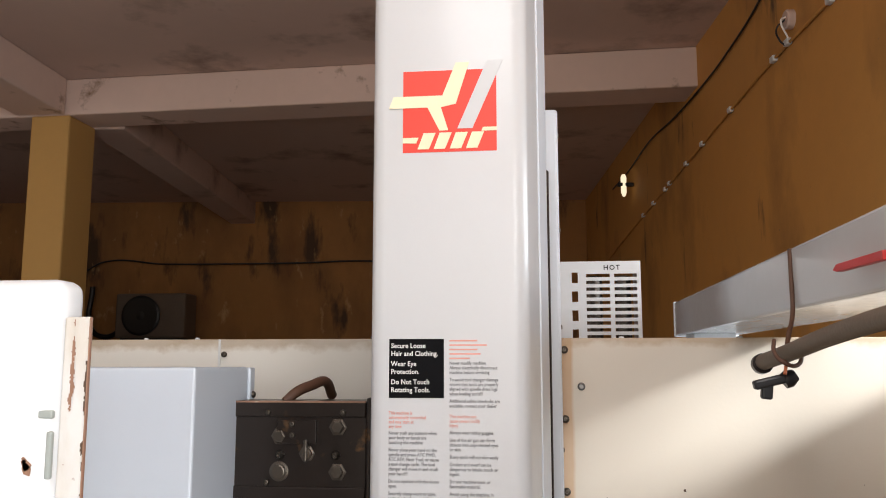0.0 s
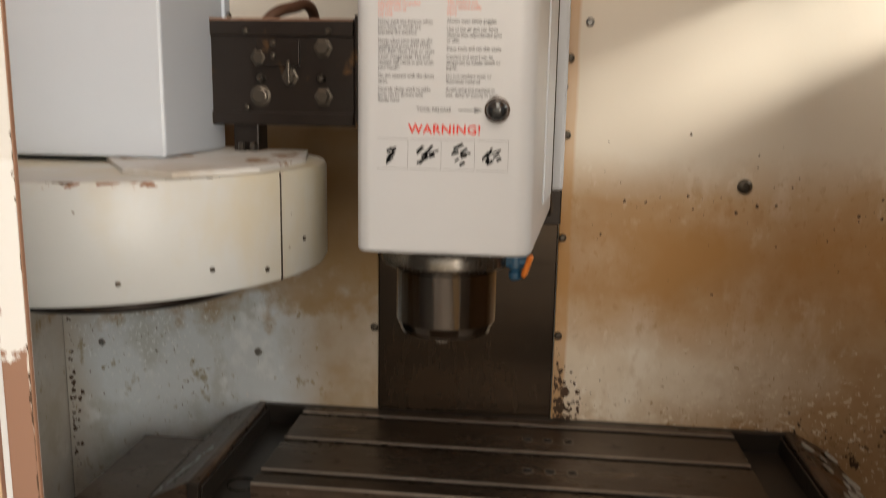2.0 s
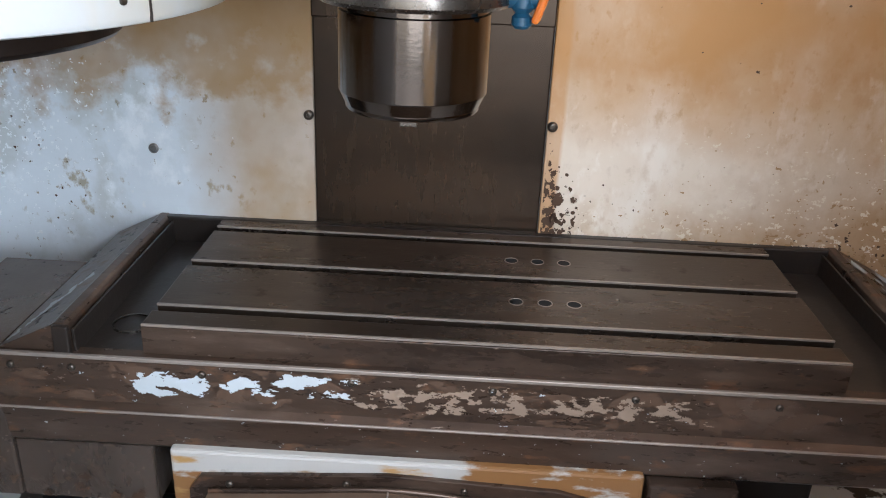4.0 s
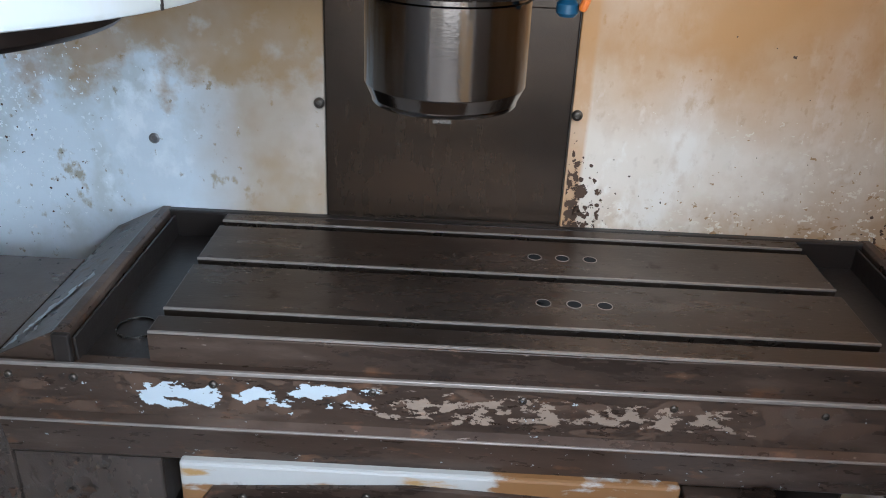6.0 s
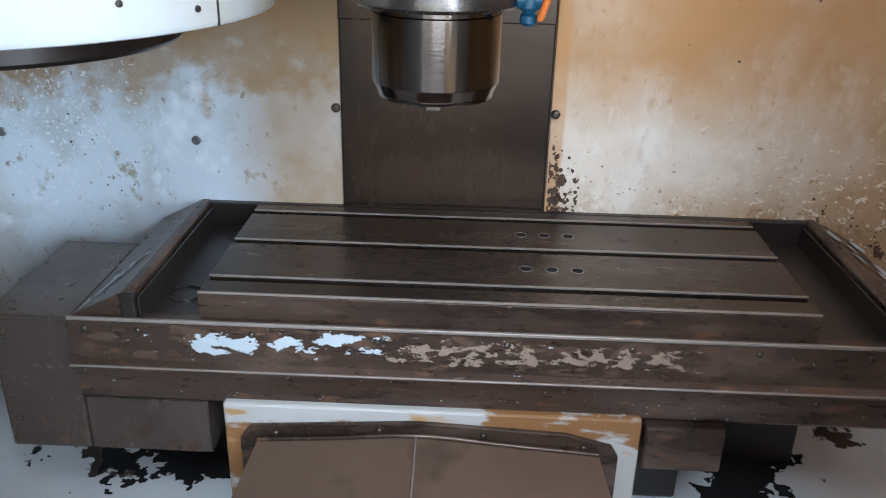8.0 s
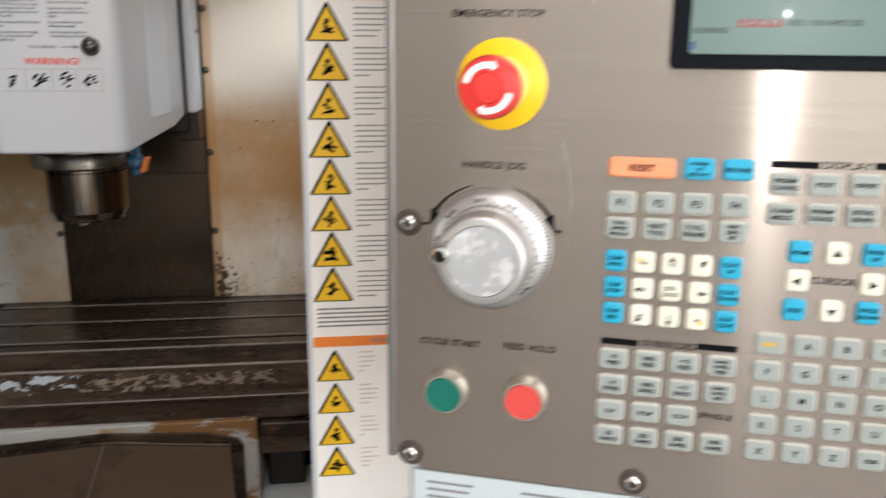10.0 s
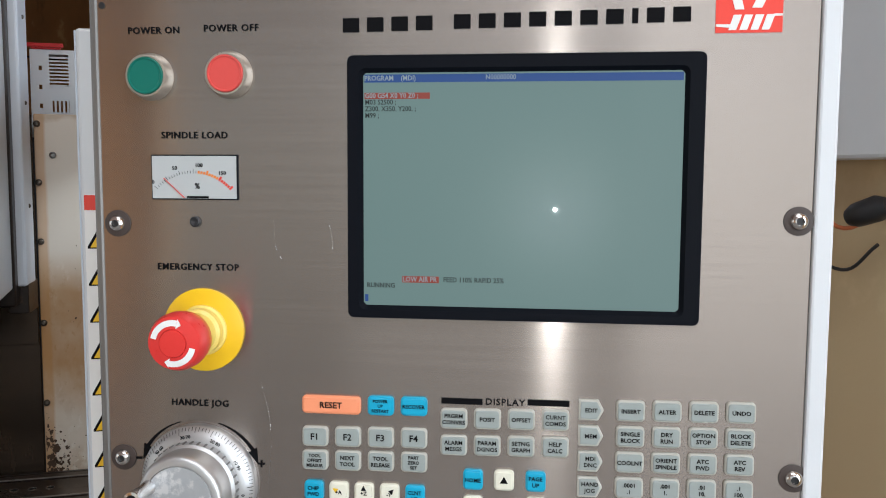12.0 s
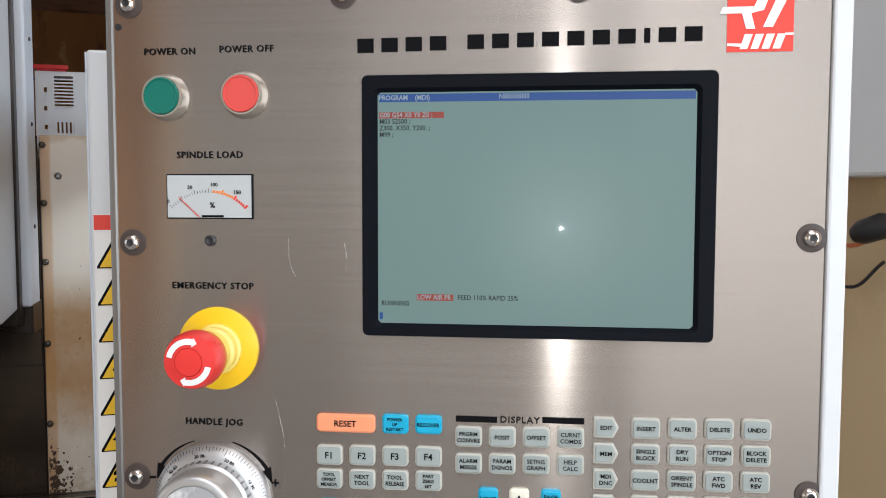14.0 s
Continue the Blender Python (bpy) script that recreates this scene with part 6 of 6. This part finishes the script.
for j, row in enumerate((("-10/FEED", "100%/FEED", "+10/FEED", "HAND/CNTRL/FEED"), ("-10/SPIND", "100%/SPIND", "+10/SPIND", "HAND/CNTRL/SPIN"), ("CW", "STOP", "CCW"), ("5%/RAPID", "25%/RAPID", "50%/RAPID", "100%/RAPID"))):
    for k, lg in enumerate(row):
        key(0.1524 + .0246 * k, 1.2603 - .0199 * j + .0005 * k, "grey", lg, 0.0200, 0.0150)
for j in range(5):
    for k in range(6):
        i = j * 6 + k - 1
        lg = "SHIFT" if i < 0 else (chr(65 + i) if i < 26 else ("EOB", "(", ")")[i - 26])
        key(0.2564 + .0243 * k, 1.2812 - .0199 * j + .0005 * k, "grey", lg, size=0.0064 if len(lg) < 3 else .0042, ink=M_YELLOW if i < 0 else None)
for j, row in enumerate((("7", "8", "9"), ("4", "5", "6"), ("1", "2", "3"), ("-", "0", "."), ("CANCEL", "SPACE", "WRITE/ENTER"))):
    for k, lg in enumerate(row):
        key(0.4080 + .0248 * k, 1.2845 - .0200 * j, "grey", lg, 0.0205, 0.0150, size=0.0070 if len(lg) < 2 else .0040)
# scratches on the plate
tube("scratch", [(0.1095, -0.0004, 1.4150), (0.1165, -0.0004, 1.38), (0.1140, -0.0004, 1.33)], 0.00007, M_CHROME, pend)
tube("scratch", [(0.1210, -0.0004, 1.535), (0.1225, -0.0004, 1.515), (0.1270, -0.0004, 1.505)], 0.00005, M_CHROME, pend)
tube("scratch", [(0.1575, -0.0004, 1.505), (0.1640, -0.0004, 1.512), (0.1630, -0.0004, 1.532)], 0.00005, M_CHROME, pend)

# arm that carries the pendant, with strapped conduit
arm = thing("pendant_arm", "white sheet metal arm above the enclosure", "arm")
M_ARM = mat("glossy_arm_paint", (0.60, 0.61, 0.62), 0.14, 0, 0.04, 5, 0.03, 90)
part("arm_box", box(0.50, 0.66, -1.25, 0.66, 1.728, 1.816, 0.004), M_ARM, arm)
part("end_cap", box(0.497, 0.663, 0.66, 0.668, 1.724, 1.818, 0.003), M_WHITE, arm)
part("arm_foot", box(0.52, 0.62, 0.50, 0.62, 1.703, 1.728, 0.002), M_WHITE, arm)
part("pendant_neck", box(0.56, 0.64, -1.33, -1.25, 1.70, 1.80, 0.004), M_WHITE, arm)
cd = thing("conduit", "brown taped conduit tied below the arm", "conduit")
tube("conduit_tube", [(0.462, -0.363, 1.655), (0.466, -0.50, 1.669), (0.470, -0.62, 1.683), (0.472, -0.80, 1.697), (0.48, -1.1, 1.71)], 0.0115, M_CABLE, cd)
part("open_end", lathe(((0.0145, 0), (0.0145, 0.012)), 20, Matrix.Translation((0.4615, -0.372, 1.654)) @ pose(0, 0, 0, -96)), M_BLACKSTEEL, cd)
tie = thing("cable_tie", "brown strap tied round the arm and conduit", "strap")
tube("strap", [(0.4985, -0.40, 1.814), (0.4970, -0.405, 1.76), (0.492, -0.42, 1.722), (0.475, -0.455, 1.690), (0.462, -0.485, 1.664)], 0.0032, M_STRAP, tie)
tube("strap", [(0.452, -0.47, 1.684), (0.448, -0.485, 1.668), (0.455, -0.50, 1.655), (0.475, -0.49, 1.652), (0.487, -0.47, 1.675)], 0.0028, M_STRAP, tie)
cl = thing("hanging_clip", "dark rubber clip hanging on a thin wire", "clip", pose(0.452, -0.47, 1.632))
tube("wire", [(0.006, 0.0, 0.036), (0.008, -0.02, 0.022), (0.004, -0.028, 0.008)], 0.0022, M_ORANGEWIRE, cl)
part("clip_body", box(-0.030, 0.012, -0.010, 0.006, -0.006, 0.006, 0.003), M_BLACK, cl, m=pose(0, 0, 0, 0, -14, 0))
part("clip_jaw", box(-0.018, -0.004, -0.008, 0.006, -0.026, -0.002, 0.003), M_BLACK, cl, m=pose(0, 0, 0, 0, 6, 0))
part("clip_cap", lathe(((0.010, -0.008), (0.012, 0.0), (0.008, 0.010)), 16, pose(0.016, 0, 0.002, 0, 60)), M_BLACK, cl, smooth=True)
tagged(part("red_lever", prism(((0.0, 0.0), (0.012, 0.006), (0.13, 0.006), (0.13, -0.004), (0.012, -0.003)), -0.004, 0.004, 0.001), M_PLUM, m=pose(0.478, -0.64, 1.757, 0, 0, -88)), "red painted flat lever by the arm", "lever")

# resistor box behind the enclosure
hx = thing("resistor_box", "white vented box marked hot behind the enclosure", "vented box", pose(0, 0.42, 0))
part("box_floor", box(0.095, 0.3865, 0.01, 0.16, 1.66, 1.675), M_WHITE, hx)
fb = bmesh.new()
# front sheet with slots: uprights and bridges between them
for a, b in ((0.095, 0.116), (0.124, 0.142), (0.190, 0.222), (0.2365, 0.2565), (0.313, 0.3235), (0.377, 0.3865)):
    add_box(fb, a, b, 0, 0.002, 1.66, 1.900)
add_box(fb, 0.142, 0.190, 0, 0.002, 1.888, 1.900)
for j in range(9):
    add_box(fb, 0.142, 0.190, 0, 0.002, 1.8815 - j * 0.0092 - 0.0042, 1.8815 - j * 0.0092)
add_box(fb, 0.142, 0.190, 0, 0.002, 1.765, 1.8045)
for j in range(5):
    add_box(fb, 0.142 + j * 0.0104, 0.1475 + j * 0.0104, 0, 0.002, 1.735, 1.765)
add_box(fb, 0.142, 0.190, 0, 0.002, 1.66, 1.735)
for z0, z1 in ((1.66, 1.745), (1.757, 1.795), (1.807, 1.845), (1.857, 1.900)):
    add_box(fb, 0.116, 0.124, 0, 0.002, z0, z1)
add_box(fb, 0.2565, 0.313, 0, 0.002, 1.8695, 1.900)
add_box(fb, 0.3235, 0.377, 0, 0.002, 1.8695, 1.900)
add_box(fb, 0.222, 0.2365, 0, 0.002, 1.8735, 1.900)
for j in range(13):
    z0 = 1.8695 - 0.0082 - j * 0.0164
    add_box(fb, 0.2565, 0.313, 0, 0.002, z0 - 0.0082, z0)
    add_box(fb, 0.3235, 0.377, 0, 0.002, z0 - 0.0082, z0)
for j in range(5):
    z0 = 1.8735 - 0.026 - j * 0.046
    add_box(fb, 0.222, 0.2365, 0, 0.002, z0 - 0.020, z0)
part("vented_front", fb, M_WHITE, hx)
part("box_side", box(0.3845, 0.3865, 0.0025, 0.16, 1.675, 1.900), M_WHITE, hx)
part("box_top", box(0.095, 0.3865, 0.0025, 0.16, 1.8985, 1.9005), M_WHITE, hx)
part("red_strip", box(0.075, 0.180, -0.012, -0.004, 1.905, 1.916, 0.002), M_PLUM, hx, "red edge strip")
part("strip_clip", box(0.10, 0.172, -0.006, 0.01, 1.9005, 1.907, 0.001), M_PLUM, hx)
part("coil", lathe(((0.02, 0), (0.02, 0.19)), 20, pose(0.28, 0.07, 1.68)), M_COLLAR, hx)
part("coil", lathe(((0.02, 0), (0.02, 0.19)), 20, pose(0.35, 0.07, 1.68)), M_COLLAR, hx)
text("lettering", "HOT", 0.017, 0.318, 1.884, M_INK, hx, y=-0.0006, spacing=1.2)
tagged(part("cabinet", box(0.08, 0.95, 0.40, 0.80, 0.2, 1.655, 0.006), M_WHITE), "white electrical cabinet behind the machine", "cabinet")

# things that stand on the machine's back
jr = thing("clear_jar", "small clear plastic jar on the machine top", "jar", pose(-0.19, 0.30, 1.703))
M_CLEAR = mat("clear_plastic", (0.80, 0.82, 0.82), 0.12, 0, 0.02, 20, transmission=0.9)
part("jar_body", lathe(((0.026, 0), (0.028, 0.01), (0.028, 0.065), (0.024, 0.072)), 24), M_CLEAR, jr, smooth=True)
part("lid", lathe(((0.026, 0.072), (0.026, 0.085), (0.024, 0.087)), 24), M_PAPER, jr, smooth=True)
tagged(part("machine_roof_plate", box(-0.60, 0.16, 0.055, 0.55, 1.680, 1.700, 0.003), M_WHITE), "white plate behind the enclosure panels", "plate")
tagged(tube("rear_hose", [(-0.20, 0.10, 1.701), (-0.16, 0.12, 1.74), (-0.10, 0.14, 1.78), (-0.02, 0.15, 1.80)], 0.011, M_BLACK), "black hose leaning behind the panel", "hose")

# on the shop wall beside the pendant
cb = thing("wall_cabinet", "grey-white steel cabinet with red sticker on the wall", "cabinet", ROOM @ pose(1.386, -0.55, 1.75))
part("cabinet_body", box(-0.06, 0.0, -0.75, 0.10, -0.155, 0.125, 0.006), M_WHITE, cb)
part("red_sticker", box(-0.0608, -0.0601, -0.605, -0.565, -0.025, 0.025), M_INKRED, cb)
part("knockout", lathe(((0.016, 0), (0.016, 0.006), (0.010, 0.008), (0.002, 0.004)), 20, Matrix.Translation((-0.06, -0.597, -0.115)) @ pose(0, 0, 0, 0, -90)), M_BOLT, cb, smooth=True)

wr = thing("loose_wires", "orange and black wires with a plug below the wall cabinet", "wires", ROOM @ pose(1.386, -1.13, 1.60))
tube("orange_wire", [(-0.03, 0.03, 0.02), (-0.04, 0.0, -0.05), (-0.05, -0.03, -0.10), (-0.03, -0.10, -0.06), (-0.02, -0.16, 0.0)], 0.003, M_ORANGEWIRE, wr)
tube("orange_wire", [(-0.03, 0.06, 0.02), (-0.035, 0.05, -0.06), (-0.03, 0.03, -0.16)], 0.003, M_ORANGEWIRE, wr)
tube("black_wire", [(-0.03, 0.01, -0.02), (-0.05, 0.02, -0.12), (-0.05, -0.04, -0.16), (-0.05, -0.10, -0.12)], 0.0025, M_BLACK, wr)
part("plug", lathe(((0.012, 0), (0.017, 0.012), (0.018, 0.045), (0.010, 0.06)), 18, Matrix.Translation((-0.06, -0.06, -0.085)) @ pose(0, 0, 0, 70, 20, 0)), M_BLACK, wr, "black round plug", smooth=True)
